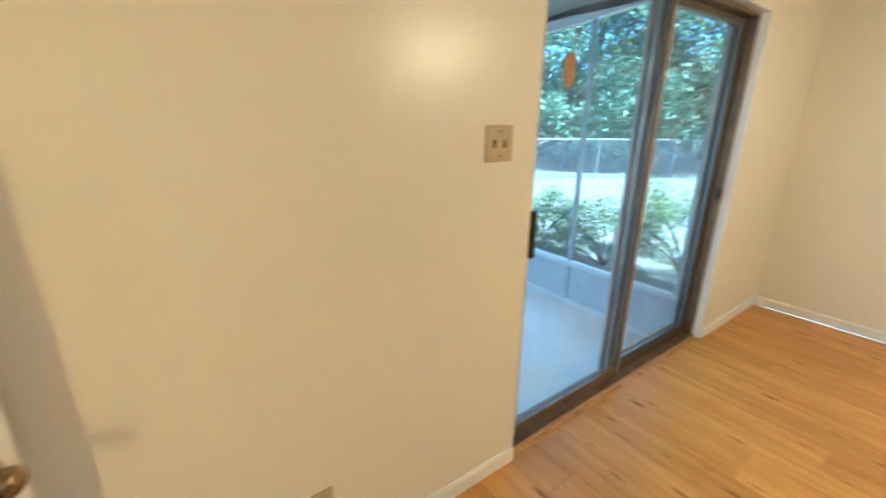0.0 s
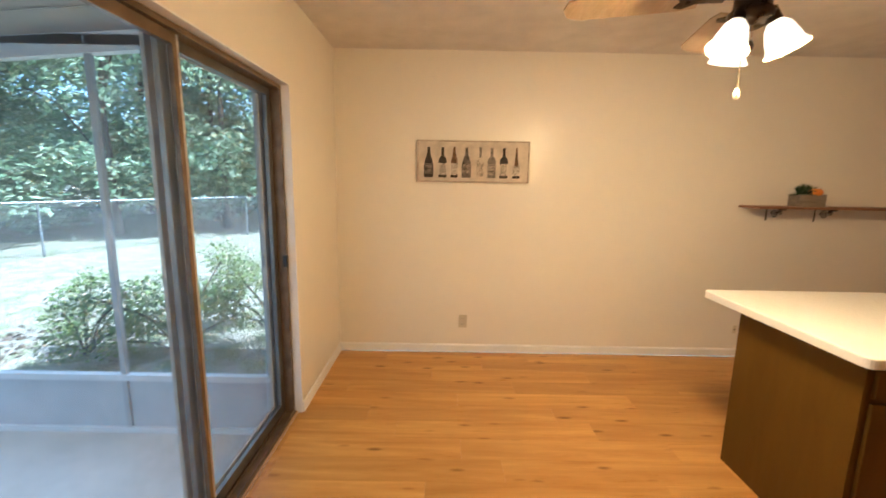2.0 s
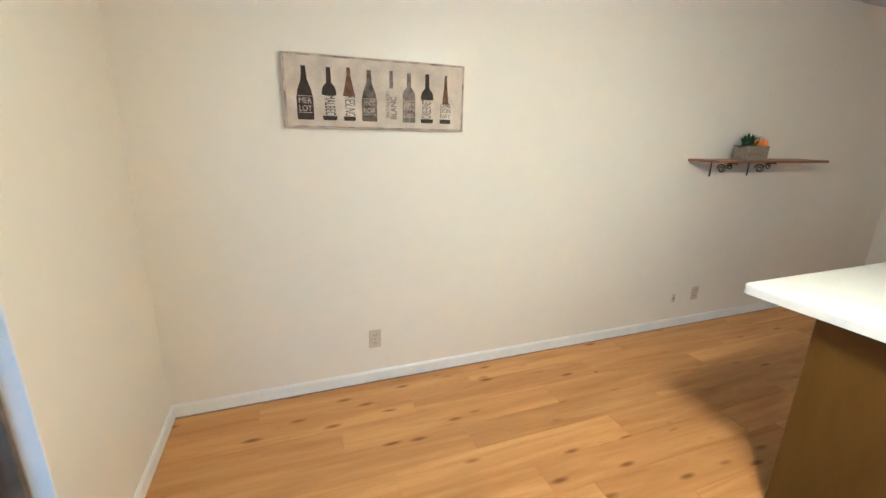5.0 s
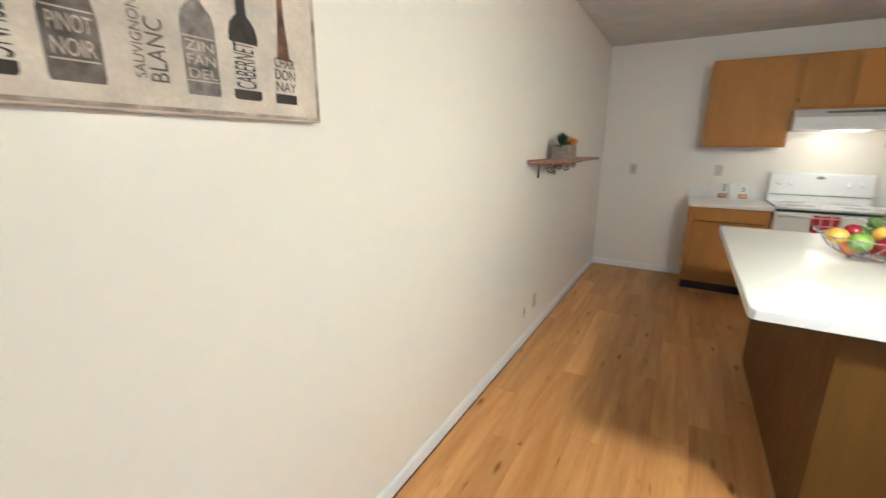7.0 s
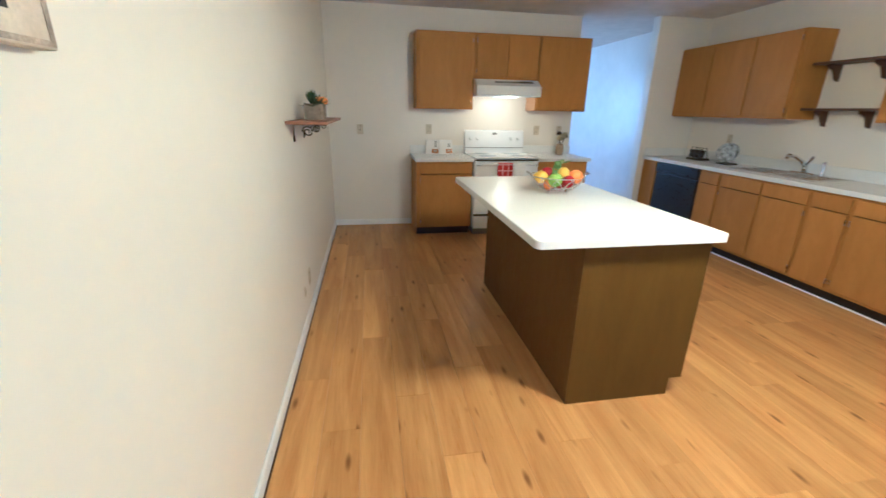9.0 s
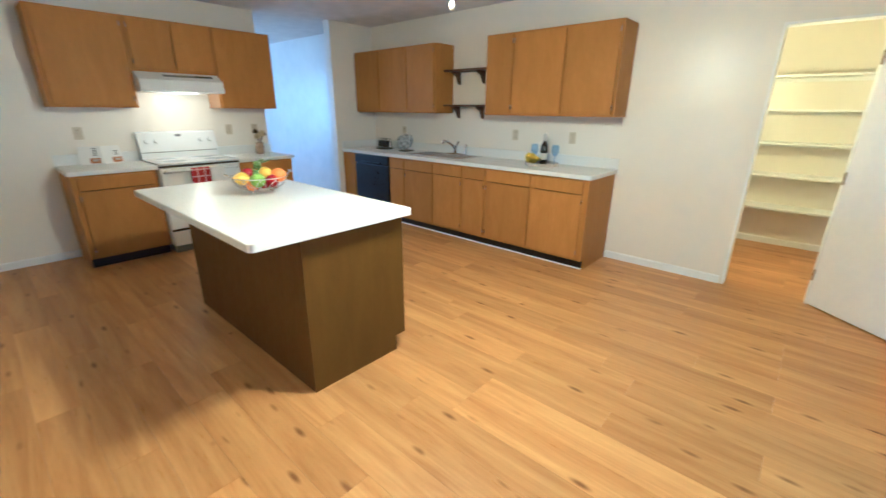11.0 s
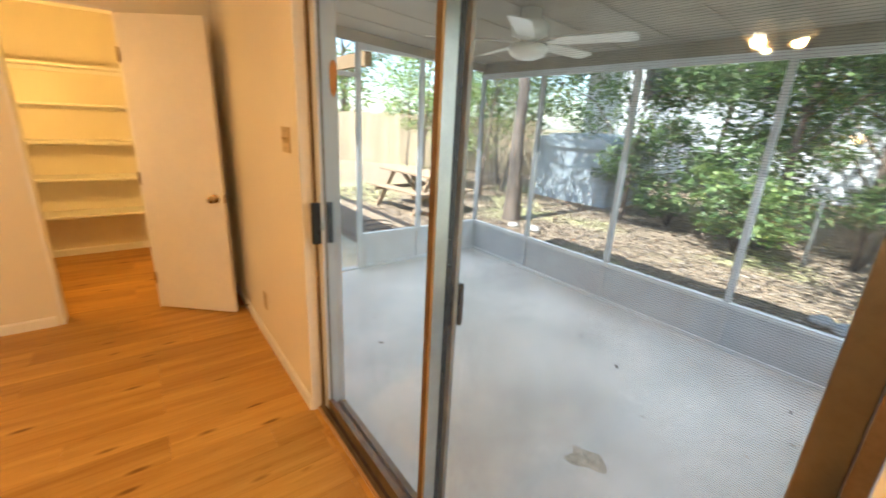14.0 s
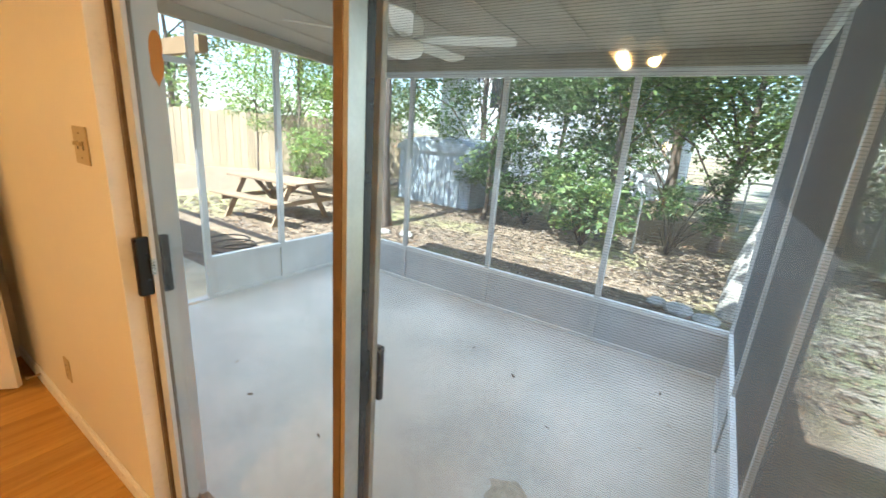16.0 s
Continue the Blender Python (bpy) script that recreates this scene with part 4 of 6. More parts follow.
# ---- fruit bowl ----
BX, BY, BZ = 2.09, -2.47, 0.908
bowl = thing("fruit_bowl", (BX, BY, BZ), "silver wire fruit bowl on the island", "bowl")
prof = [(0.06, 0.022), (0.10, 0.03), (0.14, 0.055), (0.168, 0.09), (0.18, 0.115)]
for k in range(11):
    bm = bmesh.new()
    for s in (1, -1):
        tube(bm, [(BX + r * math.cos(a), BY + r * math.sin(a), BZ + z) for (r, z), a in ((p, 2 * math.pi * k / 11 + s * 0.16 * i) for i, p in enumerate(prof))], 0.0022, 6)
    part("wire", bm, CHROME, bowl, smooth=True)
for r, z, w in ((0.06, 0.022, 0.0025), (0.18, 0.115, 0.003)):
    bm = bmesh.new()
    tube(bm, [(BX + r * math.cos(a), BY + r * math.sin(a), BZ + z) for a in [2 * math.pi * i / 40 for i in range(41)]], w, 6)
    part("ring", bm, CHROME, bowl, smooth=True)
for k in range(3):
    a = 2 * math.pi * k / 3 + 0.4
    bm = bmesh.new()
    ball(bm, (BX + 0.07 * math.cos(a), BY + 0.07 * math.sin(a), BZ + 0.012), 0.012, seg=12)
    part("foot", bm, CHROME, bowl, smooth=True)
for a in (radians(170), radians(-10)):
    for da in (-0.09, 0.09):
        bm = bmesh.new()
        c, s = math.cos(a + da), math.sin(a + da)
        tube(bm, [(BX + 0.18 * c, BY + 0.18 * s, BZ + 0.115), (BX + 0.198 * c, BY + 0.198 * s, BZ + 0.13)], 0.003, 6)
        ball(bm, (BX + 0.202 * c, BY + 0.202 * s, BZ + 0.134), 0.009, seg=10)
        part("bead_handle", bm, CHROME, bowl, smooth=True)


def fruit(name, label, c, r, mat, shape, tilt=(0, 0, 0)):
    at = (BX + c[0], BY + c[1], BZ + c[2])
    bm_ = bmesh.new()
    if shape == "apple":
        lathe(bm_, [(0.0005, 0.62 * r), (0.18 * r, 0.78 * r), (0.5 * r, 0.9 * r), (0.85 * r, 0.62 * r), (r, 0.12 * r), (0.9 * r, -0.4 * r), (0.6 * r, -0.8 * r), (0.25 * r, -0.9 * r), (0.0005, -0.78 * r)], at, 20, pose(0, 0, 0, *tilt))
    elif shape == "lemon":
        lathe(bm_, [(0.0005, 1.32 * r), (0.14 * r, 1.26 * r), (0.3 * r, 1.08 * r), (0.7 * r, 0.75 * r), (0.97 * r, 0.25 * r), (r, 0), (0.93 * r, -0.4 * r), (0.6 * r, -0.9 * r), (0.2 * r, -1.15 * r), (0.0005, -1.2 * r)], at, 20, pose(0, 0, 0, *tilt))
    else:
        ball(bm_, at, r, (1, 1, 0.96), 22)
    return solid(name, bm_, mat, label, "fruit", at=at, smooth=True, group="fruit in the bowl")


fruit("lemon", "bright yellow lemon in the bowl", (0.115, 0.0, 0.108), 0.042, LEMON, "lemon", (80, 0, 65))
fruit("lemon", "yellow lemon in the middle of the bowl", (-0.045, -0.005, 0.132), 0.039, LEMON, "lemon", (75, 0, 10))
fruit("apple", "shiny green apple in the bowl", (0.05, 0.08, 0.098), 0.047, GAPPLE, "apple", (15, 10, 0))
fruit("apple", "red apple beside the grapes", (0.045, -0.065, 0.122), 0.043, RAPPLE, "apple", (10, -10, 0))
fruit("apple", "red apple leaning on the wire rim", (-0.035, 0.098, 0.088), 0.042, RAPPLE, "apple", (40, 0, 30))
fruit("orange", "ripe orange in the bowl", (-0.115, 0.035, 0.112), 0.048, ORANGE, "orange")
fruit("orange", "orange under the other fruit", (0.07, 0.03, 0.062), 0.036, ORANGE, "orange")
fruit("apple", "red apple under the other fruit", (-0.02, 0.02, 0.066), 0.038, RAPPLE, "apple", (10, 0, 0))
GXO, GYO = BX - 0.02, BY - 0.055
grapes = thing("grape_bunch", (GXO, GYO, BZ + 0.12), "bunch of green grapes on top of the fruit", "grapes", "fruit in the bowl")
rg = random.Random(4)
for k in range(40):
    u = rg.random()
    bm = bmesh.new()
    ball(bm, (GXO + rg.uniform(-0.055, 0.055) * (1.15 - u), GYO + rg.uniform(-0.05, 0.05) * (1.15 - u), BZ + 0.105 + u * 0.095), rg.uniform(0.0115, 0.0145), (1, 1, 1.15), 10)
    part("grape", bm, GRAPE, grapes, smooth=True)
bm = bmesh.new()
for a0 in (0.2, 2.0):
    c_ = Vector((GXO - 0.03, GYO - 0.02, BZ + 0.185))
    d_ = Vector((-math.cos(a0 * 0.5), -math.sin(a0 * 0.5), 0.25))
    s_ = d_.cross(Vector((0, 0, 1))).normalized() * 0.025
    q = [bm.verts.new(v_) for v_ in (c_, c_ + d_ * 0.03 + s_, c_ + d_ * 0.07 + s_ * 0.6, c_ + d_ * 0.085, c_ + d_ * 0.07 - s_ * 0.6, c_ + d_ * 0.03 - s_)]
    bm.faces.new(q)
part("leaf", bm, LEAF2, grapes, "green vine leaf")

# ---- sink and things on the counters ----
sink = thing("sink", (-0.58, -3.2, WTOP), "stainless steel double-bowl sink", "sink")
SX0, SX1, SY0, SY1 = -0.81, -0.355, -3.64, -2.76
part("rim", boxed((SX0, SY0, WTOP, -0.755, SY1, WTOP + 0.006), (-0.395, SY0, WTOP, SX1, SY1, WTOP + 0.006), (-0.755, SY0, WTOP, -0.395, SY0 + 0.035, WTOP + 0.006), (-0.755, SY1 - 0.035, WTOP, -0.395, SY1, WTOP + 0.006), (-0.755, -3.22, WTOP, -0.395, -3.18, WTOP + 0.006)), STEEL, sink)
for a, b in ((SY0 + 0.036, -3.221), (-3.179, SY1 - 0.036)):
    bm = boxed((-0.754, a, 0.74, -0.396, b, WTOP + 0.004))
    bmesh.ops.delete(bm, geom=[f_ for f_ in bm.faces if f_.calc_center_median().z > WTOP], context="FACES")
    bw = part("basin", bm, STEEL, sink)
    bm = bmesh.new()
    cyl(bm, (-0.575, (a + b) / 2, 0.741), (-0.575, (a + b) / 2, 0.745), 0.04)
    part("drain", bm, CHROME, bw)
tap = thing("faucet", (-0.775, -3.19, WTOP), "chrome kitchen faucet with side sprayer", "faucet")
part("base_plate", boxed((-0.80, -3.31, WTOP + 0.006, -0.755, -3.07, WTOP + 0.018), bevel=0.004), CHROME, tap)
bm = bmesh.new()
cyl(bm, (-0.777, -3.19, WTOP + 0.018), (-0.777, -3.19, WTOP + 0.085), 0.024, 0.02)
part("body", bm, CHROME, tap, smooth=True)
bm = bmesh.new()
tube(bm, [(-0.777, -3.19, WTOP + 0.06), (-0.72, -3.19, WTOP + 0.12), (-0.64, -3.20, WTOP + 0.165), (-0.56, -3.20, WTOP + 0.175), (-0.545, -3.20, WTOP + 0.145)], 0.016)
part("spout", bm, CHROME, tap, smooth=True)
bm = bmesh.new()
tube(bm, [(-0.777, -3.19, WTOP + 0.085), (-0.785, -3.17, WTOP + 0.12), (-0.74, -3.11, WTOP + 0.165)], 0.013)
part("lever", bm, CHROME, tap, smooth=True)
bm = bmesh.new()
lathe(bm, [(0.02, 0), (0.017, 0.03), (0.012, 0.05), (0.016, 0.1), (0.012, 0.125), (0.001, 0.127)], (-0.777, -3.02, WTOP + 0.006))
part("sprayer", bm, CHROME, tap, smooth=True)

rack = thing("cup_rack", (-0.62, -4.38, WTOP), "small black wire rack with dark cups", "rack")
part("tray", boxed((-0.70, -4.47, WTOP, -0.54, -4.27, WTOP + 0.02), bevel=0.006), BLACK, rack)
for y in (-4.44, -4.37, -4.30):
    bm = bmesh.new()
    tube(bm, [(-0.69, y, WTOP + 0.02), (-0.66, y, WTOP + 0.14), (-0.58, y, WTOP + 0.15), (-0.55, y, WTOP + 0.02)], 0.005, 6)
    part("wire", bm, BLACK, rack)
    bm = bmesh.new()
    lathe(bm, [(0.001, 0.0), (0.026, 0.002), (0.038, 0.085), (0.034, 0.085), (0.023, 0.008), (0.001, 0.007)], (-0.60, y, WTOP + 0.03), 14)
    part("cup", bm, BLACK, rack, smooth=True)
disc = thing("plate_stand", (-0.62, -3.93, WTOP), "patterned china plates standing on edge in a stand", "plates")
for k in range(3):
    bm = bmesh.new()
    lathe(bm, [(0.001, 0), (0.07, 0.0), (0.108, 0.03), (0.106, 0.034), (0.07, 0.006), (0.001, 0.006)], (-0.60 - 0.03 * k, -3.93 - 0.02 * k, WTOP + 0.118), 24, pose(0, 0, 0, 0, 72, 25))
    part("plate", bm, PLATEC, disc, smooth=True)
part("base", boxed((-0.70, -4.0, WTOP, -0.54, -3.86, WTOP + 0.014), bevel=0.004), BLACK, disc)

tray = thing("serving_tray", (-0.60, -1.86, WTOP), "round whitewashed tray on the counter", "tray")
bm = bmesh.new()
lathe(bm, [(0.001, 0.0), (0.165, 0.0), (0.17, 0.03), (0.162, 0.03), (0.158, 0.008), (0.001, 0.008)], (-0.60, -1.86, WTOP), 36)
part("dish", bm, TRAYM, tray)
wb = thing("wine_bottle", (-0.62, -1.86, WTOP + 0.008), "dark wine bottle with pale label and foil", "bottle")
bm = bmesh.new()
lathe(bm, [(0.001, 0), (0.037, 0.002), (0.038, 0.16), (0.033, 0.19), (0.016, 0.225), (0.014, 0.24)], (-0.62, -1.86, WTOP + 0.008), 20)
part("body", bm, BOTTLE, wb, smooth=True)
bm = bmesh.new()
lathe(bm, [(0.0155, 0.235), (0.016, 0.30), (0.017, 0.312), (0.001, 0.314)], (-0.62, -1.86, WTOP + 0.008), 16)
part("foil", bm, LABEL, wb, "pale foil over the cork", True)
bm = bmesh.new()
lathe(bm, [(0.0385, 0.05), (0.0385, 0.115)], (-0.62, -1.86, WTOP + 0.008), 20)
part("label", bm, LABEL, wb)
for y, x in ((-1.975, -0.63), (-1.745, -0.64)):
    g = thing("wine_glass", (x, y, WTOP + 0.008), "blue stemmed wine glass on the tray", "glass", "glasses on the tray")
    bm = bmesh.new()
    lathe(bm, [(0.012, 0.09), (0.034, 0.12), (0.038, 0.15), (0.032, 0.20)], (x, y, WTOP + 0.008), 20)
    part("bowl", bm, BLUEGLASS, g, smooth=True)
    bm = bmesh.new()
    lathe(bm, [(0.034, 0.0), (0.03, 0.004), (0.005, 0.01), (0.004, 0.085), (0.012, 0.09)], (x, y, WTOP + 0.008), 16)
    part("stem", bm, BLUEGLASS, g, smooth=True)


def blossom(bm, c, r, n, rnd):
    for k in range(n):
        a, tilt = 2 * math.pi * k / n * 2.4, rnd.uniform(0.1, 1.2)
        d = Vector((math.cos(a) * math.cos(tilt), math.sin(a) * math.cos(tilt), math.sin(tilt)))
        side = d.cross(Vector((0, 0, 1))).normalized() * r * 0.35
        c_ = Vector(c)
        q = [bm.verts.new(p) for p in (c_, c_ + d * r * 0.6 + side, c_ + d * r, c_ + d * r * 0.6 - side)]
        bm.faces.new(q)


posy = thing("flower_posy", (-0.53, -1.93, WTOP + 0.008), "cluster of bright yellow flowers on the tray", "flowers")
rp = random.Random(9)
for k in range(16):
    bm = bmesh.new()
    blossom(bm, (-0.50 + rp.uniform(-0.035, 0.035), -1.93 + rp.uniform(-0.05, 0.05), WTOP + 0.02 + rp.uniform(0.0, 0.065)), 0.052, 34, rp)
    part("blossom", bm, YPETAL, posy)

vase = thing("flower_vase", (0.93, -4.93, WTOP), "burlap-wrapped vase with dried cream flowers", "vase")
bm = bmesh.new()
lathe(bm, [(0.001, 0), (0.042, 0.0), (0.05, 0.03), (0.048, 0.09), (0.04, 0.12), (0.044, 0.135), (0.036, 0.13), (0.036, 0.05), (0.001, 0.04)], (0.93, -4.93, WTOP), 20)
part("pot", bm, JUTE, vase, smooth=True)
for k in range(8):
    a, sp, h = rp.uniform(0, 6.28), rp.uniform(0.02, 0.10), rp.uniform(0.17, 0.27)
    tip = (0.93 + sp * math.cos(a), -4.93 + sp * math.sin(a) * 0.6, WTOP + h)
    bm = bmesh.new()
    tube(bm, [(0.93, -4.93, WTOP + 0.06), (0.93 + sp * 0.4 * math.cos(a), -4.93 + sp * 0.3 * math.sin(a), WTOP + 0.15), tip], 0.0025, 5)
    st = part("stem", bm, TWIG, vase)
    bm = bmesh.new()
    blossom(bm, tip, 0.055 if k % 4 else 0.05, 34, rp)
    part("flower", bm, PETAL if k % 4 else TWIG, st)

def recipe_card(x, turn, label, text_lines):
    """A white card leaning back on the counter, with a food picture and bars of small print."""
    card = thing("photo_card", (x, -4.99, WTOP), label, "card", "cards on the counter")
    m = pose(x, -4.985, WTOP + 0.002, 14, 0, turn)

    def leaf(name, mat, x0, z0, x1, z1, d0, d1, note=""):
        bm_ = boxed((x0, d0, z0, x1, d1, z1))
        bmesh.ops.transform(bm_, matrix=m, verts=bm_.verts[:])
        return part(name, bm_, mat, card, note)
    leaf("page", PAPER, -0.085, 0.0, 0.085, 0.175, 0.0, 0.004)
    leaf("printed_food", PRINTO, -0.075, 0.012, 0.005, 0.062, 0.004, 0.0048, "orange-brown printed picture")
    leaf("printed_plate", TRAYM, -0.06, 0.03, -0.015, 0.052, 0.0048, 0.0054)
    for i in range(text_lines):
        leaf("printed_text", GREYP, -0.055, 0.085 + 0.016 * i, -0.02 - 0.006 * (i % 2), 0.094 + 0.016 * i, 0.004, 0.0048)


recipe_card(2.575, -14, "white card with a printed bottle and food picture", 5)
recipe_card(2.395, 12, "white card with a printed food picture", 3)

# ---- wine board on the east wall ----
AY0, AY1, AZ0, AZ1 = -0.605, 0.325, 1.498, 1.84
XA = XE - 0.032
EDGEW = surface("worn_brown_edge", (0.50, 0.42, 0.33), 0.8, vary=0.4, scale=14)
board = thing("wine_art", (XE - 0.02, -0.15, AZ0), "aged canvas wall art with eight printed wine bottles", "wall art")
part("canvas", boxed((XA, AY0, AZ0, XE - 0.002, AY1, AZ1), bevel=0.004), CANVAS, board)
part("border", boxed((XA - 0.0012, AY0 + 0.004, AZ0 + 0.004, XA - 0.0004, AY0 + 0.014, AZ1 - 0.004), (XA - 0.0012, AY1 - 0.014, AZ0 + 0.004, XA - 0.0004, AY1 - 0.004, AZ1 - 0.004), (XA - 0.0012, AY0 + 0.014, AZ0 + 0.004, XA - 0.0004, AY1 - 0.014, AZ0 + 0.012), (XA - 0.0012, AY0 + 0.014, AZ1 - 0.012, XA - 0.0004, AY1 - 0.014, AZ1 - 0.004)), EDGEW, board, "brown worn edge")
FLAT = {"bordeaux": [(0.038, 0), (0.040, 0.008), (0.040, 0.135), (0.034, 0.155), (0.014, 0.175), (0.0125, 0.235), (0.0125, 0.245)],
        "burgundy": [(0.042, 0), (0.045, 0.008), (0.045, 0.10), (0.036, 0.14), (0.016, 0.185), (0.0125, 0.235), (0.0125, 0.245)],
        "flute": [(0.033, 0), (0.035, 0.008), (0.035, 0.11), (0.024, 0.16), (0.011, 0.215), (0.010, 0.25)]}


def print_text(body, y, z, size, label_parent, mat, turn=0, width=None):
    cu = bpy.data.curves.new("lettering", "FONT")
    cu.body, cu.size, cu.align_x, cu.align_y, cu.extrude = body, size, "CENTER", "CENTER", 0.0001
    tmp = new("lettering_source", cu)
    me = bpy.data.meshes.new_from_object(tmp)
    bpy.data.objects.remove(tmp)
    wide = max(v.co.x for v in me.vertices) - min(v.co.x for v in me.vertices)
    k = width / wide if width else 1.0
    # letters face -x: their right is -y
    m = Matrix(((0, 0, -1, XA - 0.0022), (-1, 0, 0, y), (0, 1, 0, z), (0, 0, 0, 1))) @ pose(0, 0, 0, 0, 0, turn) @ Matrix.Diagonal((k, 1, 1, 1))
    me.transform(Matrix.Translation(-Vector(label_parent["base"])) @ m)
    me.materials.append(mat)
    ob = new("lettering", me)
    ob.parent = label_parent
    ob["base"] = tuple(label_parent["base"])
    return ob


PALEINK = surface("pale_print", (0.55, 0.46, 0.36), 0.75, vary=0.15, scale=30)
bottles = [("burgundy", INK, "plate", ["MER", "LOT"]), ("bordeaux", INK, "down", ["MALBEC"]), ("flute", INKR, "down", ["RIESLING"]), ("burgundy", INK2, "plate", ["PINOT", "NOIR"]),
           ("flute", INKF, "out", ["SAUVIGNON", "BLANC"]), ("bordeaux", INKF, "plate", ["ZIN", "FAN", "DEL"]), ("bordeaux", INK, "up", ["CABERNET"]), ("flute", INKR, "plain", ["CHAR", "DON", "NAY"])]
ys = [0.227, 0.112, 0.016, -0.085, -0.199, -0.293, -0.393, -0.497]
for (shape, mat, style, words), y in zip(bottles, ys):
    zb = AZ0 + 0.040
    prof = [(r * 0.86, z) for r, z in FLAT[shape]]
    bm = bmesh.new()
    if style == "plain":
        prof = [(0.012, 0.10), (0.018, 0.10), (0.012, 0.16), (0.008, 0.20), (0.007, 0.245)]
    elif style in ("up", "down", "out"):
        body = max(r for r, z in prof)
        low = 0.165 if style == "out" else 0.118
        rest = [(r, z) for r, z in prof if z > low + 0.01]
        prof = [(rest[0][0] if style == "out" else body, low)] + rest
    out = [(XA - 0.0008, y + r, zb + z) for r, z in prof] + [(XA - 0.0008, y - r, zb + z) for r, z in reversed(prof)]
    prism(bm, out, (-0.0006, 0, 0))
    bt = part("printed_bottle", bm, mat, board)
    if style == "plate":
        n = len(words)
        h = 0.036 if n == 2 else 0.026
        for i, wd in enumerate(words):
            z = zb + 0.105 - h * i - h / 2
            print_text(wd, y, z, h * 1.05, bt, PALEINK, 0, 0.058)
        for z in (zb + 0.108, zb + 0.104 - h * n):
            part("label_line", boxed((XA - 0.0022, y - 0.033, z, XA - 0.0014, y + 0.033, z + 0.0025)), PALEINK, bt)
    elif style == "plain":
        for i, wd in enumerate(words):
            print_text(wd, y, zb + 0.092 - 0.027 * i, 0.032, bt, INK, 0, 0.058)
        part("bottle_base", boxed((XA - 0.0014, y - 0.031, zb, XA - 0.0008, y + 0.031, zb + 0.022)), INK, bt)
    elif style == "out":
        print_text(words[0], y + 0.020, zb + 0.085, 0.026, bt, INK2, 90, 0.13)
        print_text(words[1], y - 0.012, zb + 0.07, 0.046, bt, INK2, 90, 0.11)
    else:
        print_text(words[0], y, zb + 0.071, 0.072, bt, INK, 90 if style == "up" else -90, 0.094)
        bm = bmesh.new()
        w = body
        prism(bm, [(XA - 0.0008, y + w, zb + 0.021), (XA - 0.0008, y + w, zb + 0.006), (XA - 0.0008, y + w * 0.85, zb), (XA - 0.0008, y - w * 0.85, zb), (XA - 0.0008, y - w, zb + 0.006), (XA - 0.0008, y - w, zb + 0.021)], (-0.0006, 0, 0))
        part("bottle_base", bm, INK, bt)

# ---- wall shelf with planter ----
ws = thing("wall_shelf", (XE, -3.02, 1.35), "brown wood shelf on black scroll brackets", "shelf")
ZS = 1.352
part("board", boxed((XE - 0.235, -3.61, ZS - 0.018, XE - 0.001, -2.40, ZS), bevel=0.003), SHELFW, ws)
for y in (-2.64, -3.05):
    bm = bmesh.new()
    tube(bm, [(XE - 0.006, y, ZS - 0.13), (XE - 0.006, y, ZS - 0.024), (XE - 0.20, y, ZS - 0.024)], 0.006, 6)
    tube(bm, [(XE - 0.06 + 0.035 * (1 - i / 26) * math.cos(i * 0.5) - 0.03, y, ZS - 0.068 + 0.035 * (1 - i / 26) * math.sin(i * 0.5)) for i in range(22)], 0.0045, 6)
    tube(bm, [(XE - 0.145 + 0.022 * (1 - i / 26) * math.cos(i * 0.5), y, ZS - 0.05 + 0.022 * (1 - i / 26) * math.sin(i * 0.5)) for i in range(20)], 0.004, 6)
    part("scroll_bracket", bm, IRON, ws, "black wrought iron scroll")
pl = thing("planter_box", (XE - 0.12, -2.865, ZS), "grey wooden planter box with succulents and an orange pumpkin", "planter")
for s in ((XE - 0.18, -2.97, ZS, XE - 0.165, -2.76, ZS + 0.10), (XE - 0.075, -2.97, ZS, XE - 0.06, -2.76, ZS + 0.10), (XE - 0.165, -2.97, ZS, XE - 0.075, -2.955, ZS + 0.10), (XE - 0.165, -2.775, ZS, XE - 0.075, -2.76, ZS + 0.10)):
    part("side_board", boxed(s, bevel=0.002), BOXW, pl)
part("soil", boxed((XE - 0.165, -2.955, ZS, XE - 0.075, -2.775, ZS + 0.075)), TWIG, pl)
for k, (y, h) in enumerate(((-2.80, 0.10), (-2.845, 0.12), (-2.89, 0.11), (-2.94, 0.06))):
    bm = bmesh.new()
    for j in range(34):
        a, e = j * 2.4, 0.15 + 1.3 * ((j * 0.37) % 1.0)
        d = Vector((math.cos(a) * math.cos(e), math.sin(a) * math.cos(e), math.sin(e)))
        sd = d.cross(Vector((0.1, 0.2, 1))).normalized() * 0.008
        c_ = Vector((XE - 0.12, y, ZS + 0.075))
        q = [bm.verts.new(p) for p in (c_ - sd * 0.5, c_ + sd * 0.5, c_ + d * h * 0.6 + sd, c_ + d * h, c_ + d * h * 0.6 - sd)]
        bm.faces.new(q)
    part("succulent", bm, PINE, pl, "spiky dark green succulent")
bm = bmesh.new()
for j in range(8):
    a = j * math.pi / 4
    ball(bm, (XE - 0.155 + 0.014 * math.cos(a), -2.90 + 0.014 * math.sin(a), ZS + 0.118), 0.033, (1, 1, 0.85), 12)
part("pumpkin", bm, ORANGE, pl, "small orange pumpkin", True)

